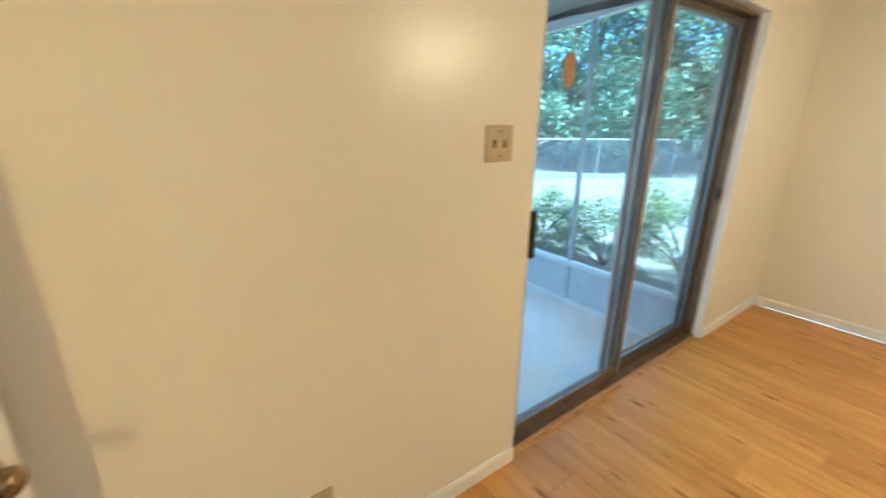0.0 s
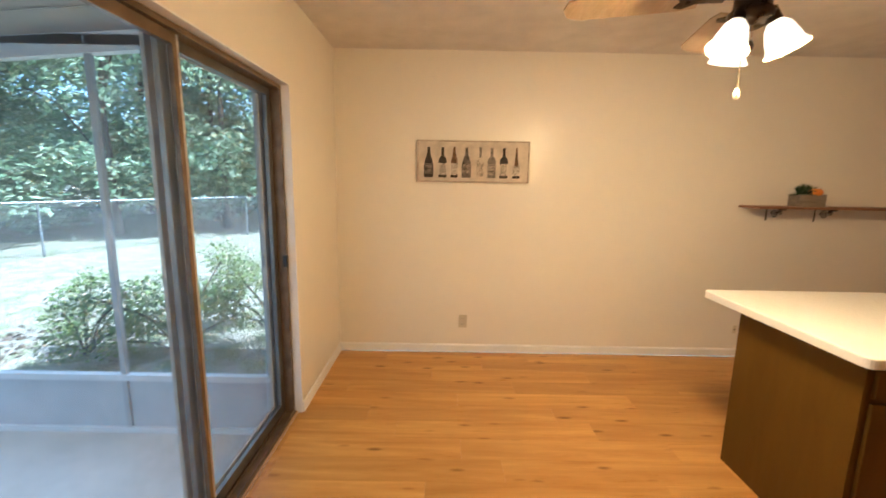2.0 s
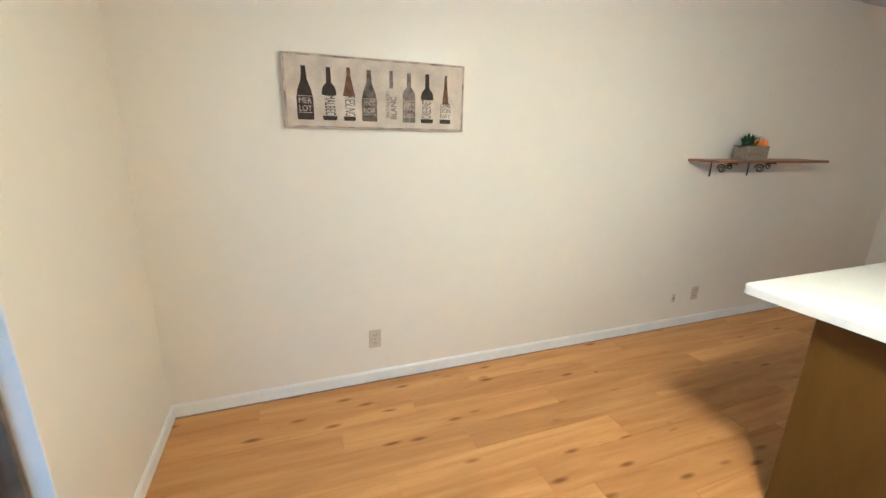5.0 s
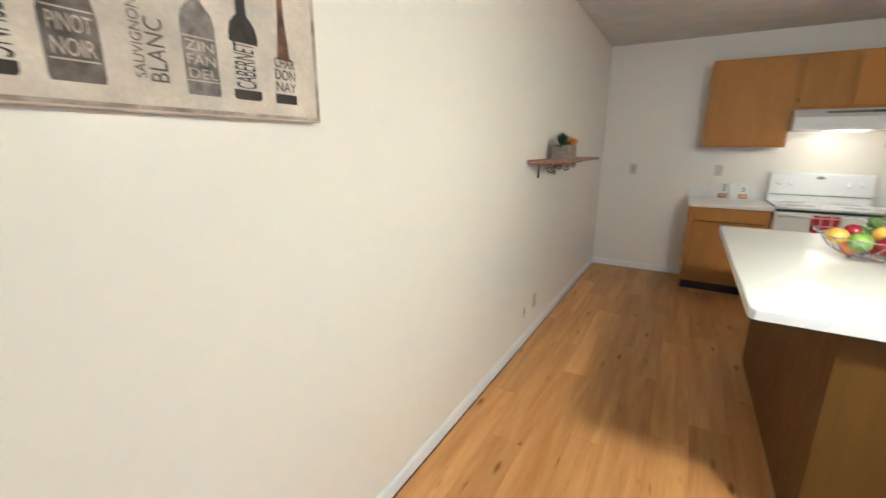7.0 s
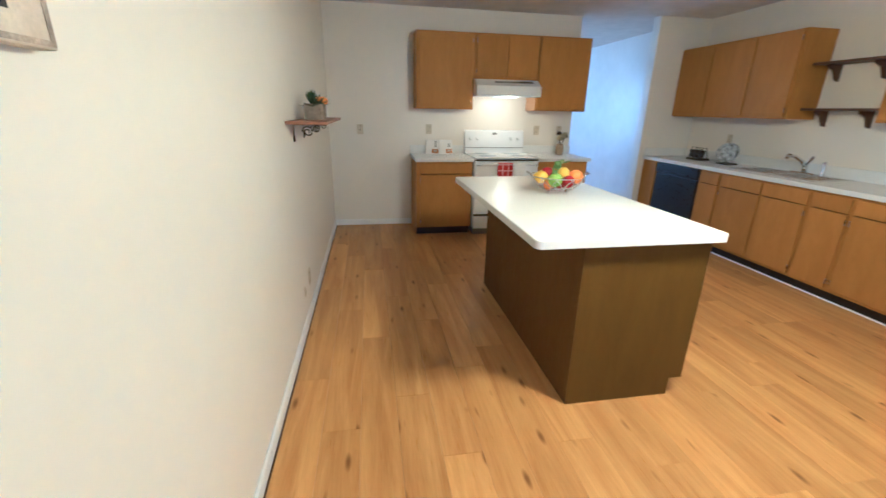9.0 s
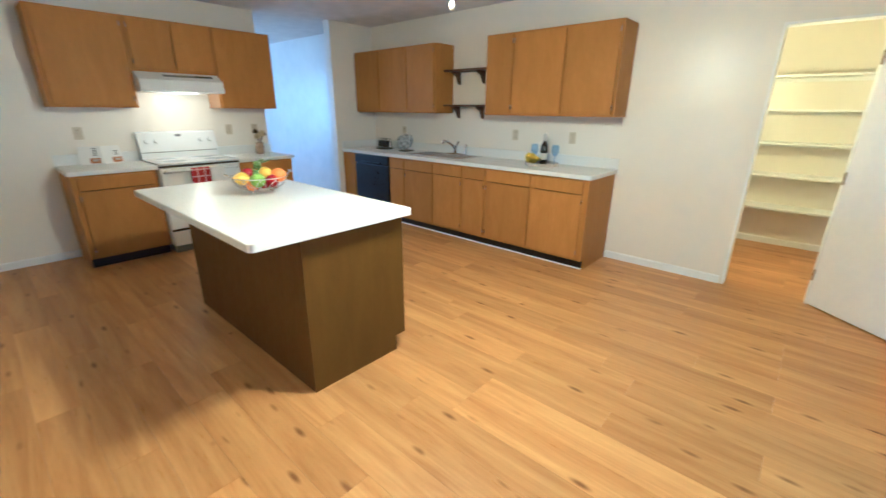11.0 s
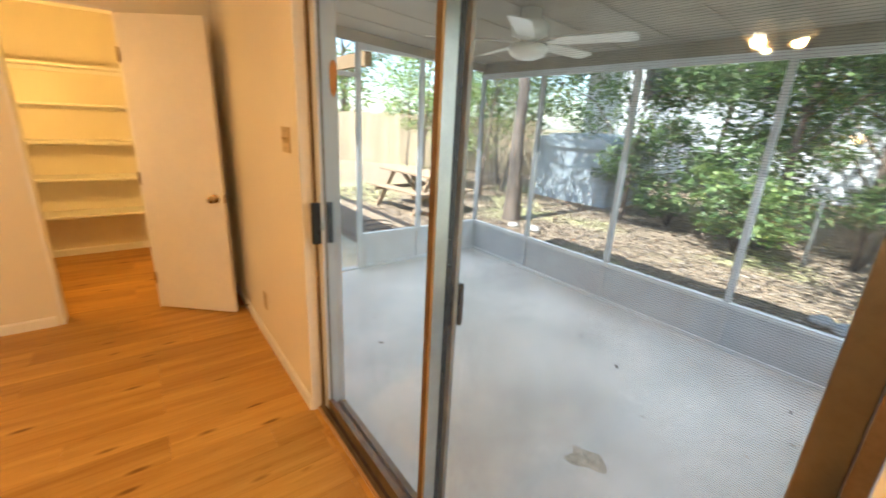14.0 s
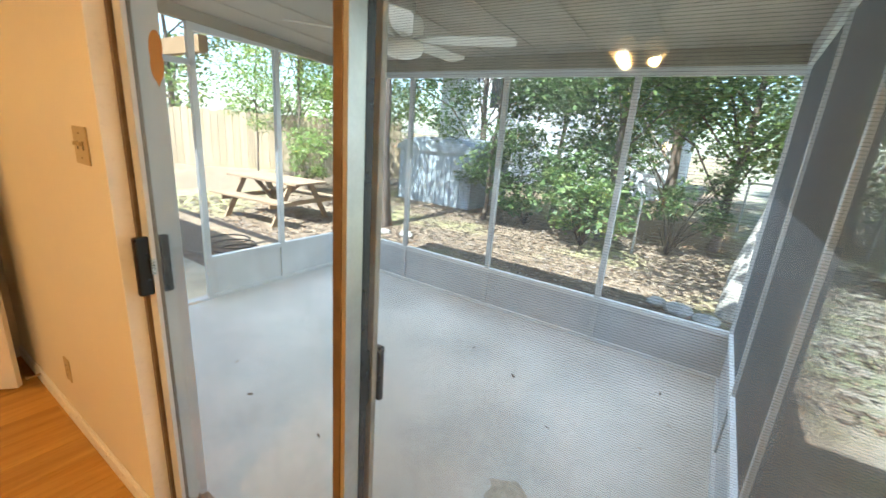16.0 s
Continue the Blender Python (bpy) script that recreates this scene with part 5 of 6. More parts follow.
# ---- ceiling fan ----
fx, fy = FAN
fan = thing("ceiling_fan", (fx, fy, CEILING), "bronze ceiling fan with oak blades and lit glass shades", "ceiling fan")
bm = bmesh.new()
lathe(bm, [(0.001, 2.538), (0.085, 2.538), (0.08, 2.50), (0.05, 2.475), (0.028, 2.46), (0.028, 2.36), (0.06, 2.345), (0.11, 2.325), (0.138, 2.30), (0.14, 2.245), (0.12, 2.205), (0.07, 2.19), (0.055, 2.18), (0.06, 2.13), (0.075, 2.115), (0.07, 2.085), (0.035, 2.065), (0.001, 2.063)], (fx, fy, 0), 32)
part("motor_housing", bm, FANDARK, fan, smooth=True)
for k in range(4):
    a = radians(90 * k + 76)
    m = Matrix.Translation((fx, fy, 2.17)) @ Matrix.Rotation(a, 4, "Z") @ Matrix.Rotation(radians(11), 4, "X")
    bm = bmesh.new()
    prism(bm, [(0.17, -0.045, 0), (0.24, -0.06, 0), (0.58, -0.07, 0), (0.63, -0.05, 0), (0.645, 0, 0), (0.63, 0.05, 0), (0.58, 0.07, 0), (0.24, 0.06, 0), (0.17, 0.045, 0)], (0, 0, 0.007), m)
    bl = part("blade", bm, BLADE, fan)
    bm = bmesh.new()
    prism(bm, [(0.09, -0.018, -0.004), (0.18, -0.012, -0.004), (0.22, -0.04, -0.004), (0.25, -0.03, -0.004), (0.235, 0, -0.004), (0.25, 0.03, -0.004), (0.22, 0.04, -0.004), (0.18, 0.012, -0.004), (0.09, 0.018, -0.004)], (0, 0, 0.004), m)
    part("blade_iron", bm, FANDARK, bl)
for i in range(3):
    a = radians(-125 + 120 * i)
    m = Matrix.Translation((fx + 0.06 * math.cos(a), fy + 0.06 * math.sin(a), 2.10)) @ Matrix.Rotation(a, 4, "Z") @ Matrix.Rotation(radians(-24), 4, "Y")
    bm = bmesh.new()
    cyl(bm, m @ Vector((0, 0, 0.02)), m @ Vector((0, 0, -0.04)), 0.022, 0.026)
    arm = part("lamp_holder", bm, FANDARK, fan)
    bm = bmesh.new()
    lathe(bm, [(0.026, -0.03), (0.04, -0.05), (0.05, -0.085), (0.056, -0.115), (0.068, -0.135)], (0, 0, 0), 24, m)
    sh = part("glass_shade", bm, SHADE, arm, "glowing frosted tulip glass shade", True)
    bm = bmesh.new()
    ball(bm, m @ Vector((0, 0, -0.105)), 0.031, (1, 1, 1.15), 16)
    part("bulb", bm, BULB, arm, "glowing bulb", True).visible_shadow = False
for dx, dz, mat in ((0.01, 1.835, PLATEW), (-0.03, 1.99, FANDARK)):
    bm = bmesh.new()
    tube(bm, [(fx + dx, fy + 0.01, 2.07), (fx + dx, fy + 0.01, dz + 0.02)], 0.0018, 6)
    ch = part("pull_chain", bm, BRASS, fan)
    bm = bmesh.new()
    lathe(bm, [(0.001, 0.028), (0.006, 0.024), (0.012, 0.008), (0.009, -0.006), (0.001, -0.012)], (fx + dx, fy + 0.01, dz), 14)
    part("pull_knob", bm, mat, ch, smooth=True)


vent = thing("ceiling_vent", (1.86, -4.19, CEILING), "brown-slatted air register set in the ceiling", "ceiling vent")
part("frame", boxed((1.70, -4.28, CEILING - 0.008, 2.02, -4.262, CEILING - 0.001), (1.70, -4.118, CEILING - 0.008, 2.02, -4.10, CEILING - 0.001), (1.70, -4.262, CEILING - 0.008, 1.718, -4.118, CEILING - 0.001), (2.002, -4.262, CEILING - 0.008, 2.02, -4.118, CEILING - 0.001)), CEIL, vent)
part("backing", boxed((1.718, -4.262, CEILING - 0.003, 2.002, -4.118, CEILING - 0.001)), SLOT, vent, "dark duct opening")
for k in range(6):
    part("slat", boxed((1.719, -4.252 + 0.023 * k, CEILING - 0.007, 2.001, -4.243 + 0.023 * k, CEILING - 0.0035)), BRONZE, vent)


# ---- outlets and switches ----
def wall_plate(name, label, at, normal, w=0.072, h=0.116, kind="outlet", gangs=1, mat=None):
    """A cover plate on a wall, its face turned to normal."""
    n = Vector((*normal, 0))
    u = Vector((-n.y, n.x, 0))
    o = thing(name, at, label, name.split("_")[-1], "wall plates")
    m = Matrix.Translation(at) @ Matrix(((u.x, n.x, 0, 0), (u.y, n.y, 0, 0), (0, 0, 1, 0), (0, 0, 0, 1)))
    mt = mat or PLATEW

    def put(nm, x0, z0, x1, z1, d0, d1, material, bev=0.0015):
        bm_ = boxed((x0, d0, z0, x1, d1, z1), bevel=bev)
        bmesh.ops.transform(bm_, matrix=m, verts=bm_.verts[:])
        return part(nm, bm_, material, o)
    put("plate", -w / 2, -h / 2, w / 2, h / 2, 0.0005, 0.006, mt, 0.003)
    if kind == "outlet":
        for z in (-0.026, 0.026):
            put("socket", -0.017, z - 0.017, 0.017, z + 0.017, 0.006, 0.0085, mt, 0.002)
            for x in (-0.007, 0.007):
                put("slot", x - 0.0015, z - 0.004, x + 0.0015, z + 0.008, 0.0084, 0.0092, SLOT, 0)
    elif kind == "switch":
        for g in range(gangs):
            x = (g - (gangs - 1) / 2) * 0.046
            put("toggle_slot", x - 0.006, -0.013, x + 0.006, 0.013, 0.006, 0.0068, SLOT, 0)
            put("toggle", x - 0.004, 0.0, x + 0.004, 0.012, 0.006, 0.018, mt, 0.001)
    elif kind == "jack":
        put("jack_hole", -0.008, -0.006, 0.008, 0.006, 0.006, 0.0068, SLOT, 0)
    for z in ((-0.038, 0.038) if kind == "switch" else (0.0,)):
        put("screw", -0.003, z - 0.003, 0.003, z + 0.003, 0.006, 0.0072, BRASS, 0)


wall_plate("wall_outlet", "ivory duplex outlet low on the cream wall", (XE, -0.09, 0.285), (-1, 0))
wall_plate("wall_outlet", "ivory outlet below the wall shelf", (XE, -2.74, 0.27), (-1, 0))
wall_plate("phone_jack", "small ivory phone jack plate", (XE, -2.51, 0.25), (-1, 0), 0.03, 0.07, "jack")
wall_plate("light_switch", "almond double toggle switch beside the sliding door", (0.775, YN, 1.375), (0, -1), 0.115, 0.116, "switch", 2, PLATE)
wall_plate("light_switch", "ivory switch on the wall beside the base cabinet", (3.44, YS, 1.19), (0, 1), 0.072, 0.116, "switch")
wall_plate("wall_outlet", "ivory outlet above the counter by the stove", (2.60, YS, 1.20), (0, 1))
wall_plate("wall_outlet", "ivory outlet between the stove and vase", (1.19, YS, 1.20), (0, 1))
wall_plate("light_switch", "ivory switch behind the vase", (0.88, YS, 1.20), (0, 1), 0.072, 0.116, "switch")
wall_plate("wall_outlet", "ivory outlet above the sink counter", (XW, -2.36, 1.18), (1, 0))
wall_plate("wall_outlet", "ivory outlet beside the wine bottle", (XW, -1.67, 1.18), (1, 0))
wall_plate("wall_outlet", "ivory outlet behind the dish rack", (XW, -4.20, 1.16), (1, 0))
wall_plate("wall_outlet", "almond outlet low beside the pantry door", (0.10, YN, 0.30), (0, -1), mat=PLATE)

# ---- pantry ----
for z in (0.465, 0.815, 1.15, 1.48, 1.805):
    sh = thing("pantry_shelf", (-2.45, 0.2, z), "white painted pantry shelf board, empty", "shelf", "pantry shelves")
    part("board", boxed((-2.618, -0.518, z - 0.02, -2.30, YN - 0.002, z), bevel=0.002), TRIM, sh)
    part("cleat", boxed((-2.618, -0.518, z - 0.055, -2.60, YN - 0.002, z - 0.021)), TRIM, sh)
hinge, free = Vector((XW + 0.02, 0.447, 0)), Vector((-0.435, 0.895, 0))
ang = math.degrees(math.atan2(free.y - hinge.y, free.x - hinge.x))
DM = pose(hinge.x, hinge.y, 0, 0, 0, ang)
DL = (free - hinge).length
pdoor = thing("door_2", tuple(hinge), "white flat pantry door standing open", "door", kind="structure")


def dpart(name, bm_, mat, parent, label="", smooth=False):
    bmesh.ops.transform(bm_, matrix=DM, verts=bm_.verts[:])
    return part(name, bm_, mat, parent, label, smooth)


slab_ = dpart("door_leaf", boxed((0.0, -0.002, 0.012, DL, 0.033, 2.045), bevel=0.002), DOORP, pdoor)
for side in (-1, 1):
    y0 = -0.002 if side < 0 else 0.033
    bm = bmesh.new()
    cyl(bm, (DL - 0.06, y0, 0.89), (DL - 0.06, y0 + side * 0.008, 0.89), 0.032, 0.03, 20)
    cyl(bm, (DL - 0.06, y0 + side * 0.008, 0.89), (DL - 0.06, y0 + side * 0.035, 0.89), 0.011, 0.012, 14)
    ball(bm, (DL - 0.06, y0 + side * 0.05, 0.89), 0.027, (1, 0.8, 1), 18)
    dpart("door_knob", bm, BRASS, slab_, "aged brass door knob", True)
dpart("latch_plate", boxed((DL - 0.001, 0.004, 0.86, DL + 0.002, 0.028, 0.92)), BRASS, slab_, "brass latch plate")
for z in (0.25, 1.0, 1.8):
    bm = bmesh.new()
    cyl(bm, (-0.006, -0.006, z - 0.045), (-0.006, -0.006, z + 0.045), 0.007, seg=10)
    dpart("hinge", bm, BRASS, slab_)
bm = bmesh.new()
cyl(bm, (-0.43, YN - 0.004, 0.055), (-0.43, YN - 0.06, 0.055), 0.006, seg=8)
cyl(bm, (-0.43, YN - 0.06, 0.055), (-0.43, YN - 0.072, 0.055), 0.012, seg=12)
solid("door_stop", bm, BRASS, "small brass door stop on the baseboard", "door stop", at=(-0.43, YN - 0.01, 0.05))

# ---- porch things ----
qx, qy = 0.63, 2.69
pf = thing("ceiling_fan", (qx, qy, 2.24), "white porch ceiling fan with globe light, at rest", "ceiling fan")
bm = bmesh.new()
lathe(bm, [(0.001, 2.235), (0.07, 2.235), (0.065, 2.18), (0.10, 2.165), (0.125, 2.13), (0.12, 2.075), (0.07, 2.055), (0.05, 2.04), (0.06, 2.025)], (qx, qy, 0), 28)
part("motor_housing", bm, FANW, pf, smooth=True)
bm = bmesh.new()
lathe(bm, [(0.06, 2.025), (0.115, 2.02), (0.135, 1.99), (0.115, 1.95), (0.06, 1.925), (0.001, 1.92)], (qx, qy, 0), 28)
part("light_globe", bm, FANW, pf, "opal glass globe, unlit", True)
for k in range(5):
    a = radians(72 * k + 20)
    m = Matrix.Translation((qx, qy, 2.03)) @ Matrix.Rotation(a, 4, "Z") @ Matrix.Rotation(radians(-12), 4, "X")
    bm = bmesh.new()
    prism(bm, [(0.16, -0.04, 0), (0.25, -0.06, 0), (0.65, -0.068, 0), (0.69, -0.05, 0), (0.70, 0, 0), (0.69, 0.05, 0), (0.65, 0.068, 0), (0.25, 0.06, 0), (0.16, 0.04, 0)], (0, 0, 0.007), m)
    b_ = part("blade", bm, FANW, pf)
    bm = bmesh.new()
    prism(bm, [(0.09, -0.015, -0.004), (0.2, -0.03, -0.004), (0.2, 0.03, -0.004), (0.09, 0.015, -0.004)], (0, 0, 0.004), m)
    part("blade_iron", bm, FANW, b_)
bm = bmesh.new()
tube(bm, [(qx, qy - 0.05, 2.04), (qx, qy - 0.05, 1.83)], 0.0016, 5)
part("pull_chain", bm, BRASS, pf)
bm = bmesh.new()
prism(bm, [(1.9 + (0.09 + 0.03 * math.sin(3 * a + 1)) * math.cos(a), 2.06 + (0.075 + 0.03 * math.sin(2 * a)) * math.sin(a), PF + 0.0005) for a in [i * math.pi / 14 for i in range(28)]], (0, 0, 0.0008))
solid("floor_stain", bm, STAIN, "tan stain on the porch concrete", "stain", at=(1.9, 2.06, PF))
rl = random.Random(21)
for k in range(16):
    bm = bmesh.new()
    x, y, a, s = rl.uniform(-0.6, 2.5), rl.uniform(1.5, 3.7), rl.uniform(0, 6.28), rl.uniform(0.012, 0.028)
    m = pose(x, y, PF + 0.002, rl.uniform(-15, 15), rl.uniform(-15, 15), math.degrees(a))
    prism(bm, [(-s, 0, 0), (-s * 0.3, s * 0.35, 0.002), (s * 0.5, s * 0.3, 0.003), (s, 0, 0.001), (s * 0.5, -s * 0.3, 0.002), (-s * 0.3, -s * 0.35, 0.001)], (0, 0, 0.001), m)
    solid("fallen_leaf", bm, TWIG if k % 3 else LEAF3, "small dry leaf on the porch floor", "leaf", at=(x, y, PF), group="dry leaves on the porch")

# ---- yard ----
GZ = -0.30
solid("ground", boxed((-220, -220, GZ - 0.2, 220, 220, GZ)), GROUND, "yard of leaf litter, soil and thin grass", "ground", "structure")
solid("pavement", boxed((-7.0, 1.16, GZ, PX0 - 0.1, 2.75, -0.17), bevel=0.01), WALKM, "yellowish concrete walk coloured sun-bright beside the house", "pavement", "structure")
solid("roof", boxed((-9.0, -9.5, CEILING + 0.12, XE + 0.45, 1.75, CEILING + 0.3), (-9.0, 1.60, CEILING - 0.06, PX0 - 0.4, 1.75, CEILING + 0.12)), ROOFM, "house roof with overhanging eave", "roof", "structure")
for k in range(6):
    x = -1.9 - 0.9 * k
    solid("rafter", boxed((x, 1.16, CEILING - 0.12, x + 0.045, 1.74, CEILING - 0.005)), EAVE, "weathered rafter tail under the eave", "rafter", at=(x, 1.2, CEILING), group="rafters")
solid("eave_beam", boxed((-8.9, 2.55, 2.02, PX0 - 0.36, 2.63, 2.16)), EAVE, "tan timber beam along the eave", "beam", at=(-3, 2.6, 2.02))
for x in (-3.3, -6.4):
    solid("porch_post", boxed((x, 2.545, -0.17, x + 0.09, 2.635, 2.02), bevel=0.006), PORCHW, "white timber post holding the beam", "post", at=(x, 2.6, -0.17))


def leaves(centres, n, size, rnd, flat=0.6):
    """n leaf blades scattered in clumps; centres: (point, radius, height factor)."""
    verts, faces = [], []
    for _ in range(n):
        c, r, k = rnd.choice(centres)
        d = Vector((rnd.gauss(0, 1), rnd.gauss(0, 1), rnd.gauss(0, 1))).normalized() * r * rnd.random() ** 0.4
        p = Vector(c) + Vector((d.x, d.y, d.z * k))
        a, e = rnd.uniform(0, 6.283), rnd.uniform(-0.9, 0.5)
        u = Vector((math.cos(a) * math.cos(e), math.sin(a) * math.cos(e), math.sin(e)))
        w = u.cross(Vector((rnd.uniform(-flat, flat), rnd.uniform(-flat, flat), 1))).normalized()
        s = size * rnd.uniform(0.6, 1.3)
        i = len(verts)
        verts += [tuple(p), tuple(p + u * s * 0.45 + w * s * 0.28), tuple(p + u * s), tuple(p + u * s * 0.45 - w * s * 0.28)]
        faces.append((i, i + 1, i + 2, i + 3))
    return verts, faces


def leaf_part(name, data, mat, parent):
    o = Vector(parent["base"])
    me = bpy.data.meshes.new(name)
    me.from_pydata([tuple(Vector(v) - o) for v in data[0]], [], data[1])
    me.materials.append(mat)
    ob = new(name, me)
    ob.parent = parent
    ob["base"] = tuple(parent["base"])
    return ob


def tree(x, y, height, spread, radius, label, mat, n, size, seed, lean=(0, 0), low=0.35, clumps=16, bark=None, name="tree"):
    rnd = random.Random(seed)
    t_ = thing(name, (x, y, GZ), label, "tree" if name == "tree" else "shrub")
    bm_ = bmesh.new()
    pts, rs = [], []
    for i in range(8):
        f_ = i / 7
        pts.append(Vector((x + lean[0] * f_ + rnd.uniform(-0.05, 0.05) * height * 0.15, y + lean[1] * f_ + rnd.uniform(-0.05, 0.05) * height * 0.15, GZ - 0.1 + f_ * height * 0.8)))
        rs.append(radius * (1.35 if i == 0 else 1 - 0.75 * f_))
    rings = []
    for p, r in zip(pts, rs):
        rings.append([bm_.verts.new(p + Vector((r * (1 + 0.12 * math.sin(3 * k + p.z)) * math.cos(k * math.pi / 5), r * math.sin(k * math.pi / 5), 0))) for k in range(10)])
    for a, b in zip(rings, rings[1:]):
        for k in range(10):
            bm_.faces.new((a[k], a[(k + 1) % 10], b[(k + 1) % 10], b[k]))
    part("trunk", bm_, bark or BARK, t_, smooth=True)
    centres = []
    for k in range(clumps):
        a, f_ = rnd.uniform(0, 6.283), rnd.uniform(low, 1.0)
        base = pts[min(int(f_ * 7), 7)]
        rr = spread * rnd.uniform(0.3, 1.0) * (1.15 - 0.55 * f_)
        tip = Vector((base.x + rr * math.cos(a), base.y + rr * math.sin(a), GZ + height * f_ * rnd.uniform(0.9, 1.1)))
        centres.append((tip, spread * rnd.uniform(0.28, 0.5), 0.65))
        if k < 9:
            bm_ = bmesh.new()
            q = base + Vector((0, 0, -0.1 * height * rnd.random()))
            tube(bm_, [q, q.lerp(tip, 0.5) + Vector((0, 0, 0.06 * height)), tip], max(radius * 0.22, 0.012), 6)
            part("limb", bm_, bark or BARK, t_)
    leaf_part("crown", leaves(centres, n, size, rnd), mat, t_)
    return t_


# Bark colour lightened to carry the full sun on this one trunk.
PALEBARK = surface("sun_whitened_bark", (0.55, 0.52, 0.47), 0.9, vary=0.25, scale=5, bump=0.8, bump_scale=25)
tree(-2.75, 6.3, 7.5, 2.0, 0.15, "tall leaning tree with grey bark beside the shed", LEAF1, 5000, 0.12, 1, (-0.35, 0.3), 0.6)
tree(2.85, 6.0, 6.5, 2.4, 0.14, "tree with bark coloured bright for full sun", LEAF2, 5000, 0.12, 2, (0.5, 0.4), 0.55, bark=PALEBARK)
tree(0.6, 9.2, 5.5, 2.2, 0.08, "broad-leaved evergreen with dense dark crown", LEAF1, 12000, 0.13, 3, (0.2, 0), 0.12, 30)
tree(2.6, 9.8, 6.0, 2.4, 0.09, "light green tree behind the porch", LEAF2, 9000, 0.13, 4, (0.1, 0), 0.30, 26)
tree(-0.9, 10.5, 5.0, 1.8, 0.07, "bushy green tree near the shed", LEAF1, 8000, 0.12, 5, (0, 0), 0.12, 24)
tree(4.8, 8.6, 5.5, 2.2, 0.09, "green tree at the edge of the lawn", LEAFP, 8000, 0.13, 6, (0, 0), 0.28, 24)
tree(-5.4, 8.6, 5.5, 1.6, 0.05, "slender multi-stemmed sapling with light leaves", LEAF2, 4500, 0.10, 7, (0.8, 0.2), 0.30, 20)
tree(-6.6, 9.6, 6.0, 1.8, 0.05, "thin sapling with airy foliage", LEAF2, 4500, 0.10, 8, (-0.6, 0.1), 0.35, 20)
tree(-8.8, 8.2, 5.5, 2.0, 0.06, "small tree in front of the tan fence", LEAF2, 4500, 0.11, 9, (0.4, 0), 0.45, 18)
tree(-4.2, 12.5, 8.0, 2.8, 0.12, "tall tree behind the shed", LEAF1, 6000, 0.17, 10, (0, 0), 0.35, 22)
tree(1.2, 14.0, 9.0, 3.2, 0.15, "tall dense tree at the back of the yard", LEAF1, 8000, 0.19, 11, (0, 0), 0.15, 26)
tree(5.2, 14.5, 9.0, 3.2, 0.15, "tall dense tree behind the lawn", LEAF2, 8000, 0.19, 12, (0, 0), 0.2, 26)
tree(-1.75, 8.5, 4.6, 1.3, 0.05, "leafy evergreen half hiding the shed", LEAF1, 7000, 0.10, 13, (0.2, 0), 0.1, 24)
for k, (x, y) in enumerate(((-4.9, 7.3), (-7.5, 7.9), (-10.4, 8.6), (-6.0, 8.3))):
    tree(x, y, 4.6 + 0.4 * k, 1.4, 0.035, "slender light-leaved sapling near the tan fence", LEAF2, 4000, 0.09, 14 + k, (0.4 - 0.2 * k, 0.1), 0.22, 20)
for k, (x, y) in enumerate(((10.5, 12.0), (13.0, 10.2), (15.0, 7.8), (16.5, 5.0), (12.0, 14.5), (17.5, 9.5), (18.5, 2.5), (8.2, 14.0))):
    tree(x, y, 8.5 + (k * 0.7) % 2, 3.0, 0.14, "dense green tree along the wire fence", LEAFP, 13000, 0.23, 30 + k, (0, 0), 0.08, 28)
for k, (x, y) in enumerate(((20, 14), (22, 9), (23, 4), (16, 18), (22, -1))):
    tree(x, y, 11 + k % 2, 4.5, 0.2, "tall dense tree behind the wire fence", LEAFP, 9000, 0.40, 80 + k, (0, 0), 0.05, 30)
for k, (x, y) in enumerate(((-11, 15), (-14, 13), (-9, 18), (-17, 9), (-3, 20), (6, 21), (11, 20))):
    tree(x, y, 8.5 + k % 3, 3.4, 0.16, "tall leafy tree beyond the fence", (LEAF1, LEAF2)[k % 2], 5000, 0.26, 50 + k, (0, 0), 0.2, 24)


def shrub(x, y, h, r, label, mat, n, size, seed):
    rnd = random.Random(seed)
    s = thing("shrub", (x, y, GZ), label, "shrub")
    centres = []
    for k in range(12):
        a, rr, z = rnd.uniform(0, 6.28), r * rnd.random() ** 0.5, h * rnd.uniform(0.25, 0.95)
        tip = Vector((x + rr * math.cos(a), y + rr * math.sin(a), GZ + z))
        centres.append((tip, r * 0.35, 0.7))
        bm_ = bmesh.new()
        tube(bm_, [(x, y, GZ - 0.02), (x + rr * 0.4 * math.cos(a), y + rr * 0.4 * math.sin(a), GZ + z * 0.6), tip], 0.008, 5)
        part("stem", bm_, TWIG, s)
    leaf_part("foliage", leaves(centres, n, size, rnd), mat, s)


shrub(4.35, 2.75, 0.95, 0.80, "twiggy grey-green shrub beside the porch screen", LEAF2, 5200, 0.045, 71)
shrub(4.75, 1.95, 0.85, 0.70, "low leafy shrub in full sun beside the porch", LEAF2, 4200, 0.045, 72)
shrub(4.25, 3.70, 0.75, 0.55, "small twiggy shrub on the lawn", LEAF2, 2600, 0.045, 77)
shrub(0.55, 8.0, 1.3, 0.8, "light green bush at the edge of the trees", LEAF2, 2600, 0.08, 73)
shrub(-0.9, 8.8, 1.6, 0.7, "dark bush beside the shed", LEAF1, 2200, 0.08, 74)
shrub(-6.5, 7.6, 1.2, 0.6, "light green bush by the fence", LEAF2, 1800, 0.07, 75)
shrub(1.9, 8.6, 1.7, 0.8, "leafy green bush under the trees", LEAF1, 2600, 0.08, 76)

# picnic table
pt = thing("picnic_table", (-4.5, 5.25, GZ), "weathered wooden picnic table in the yard", "picnic table")
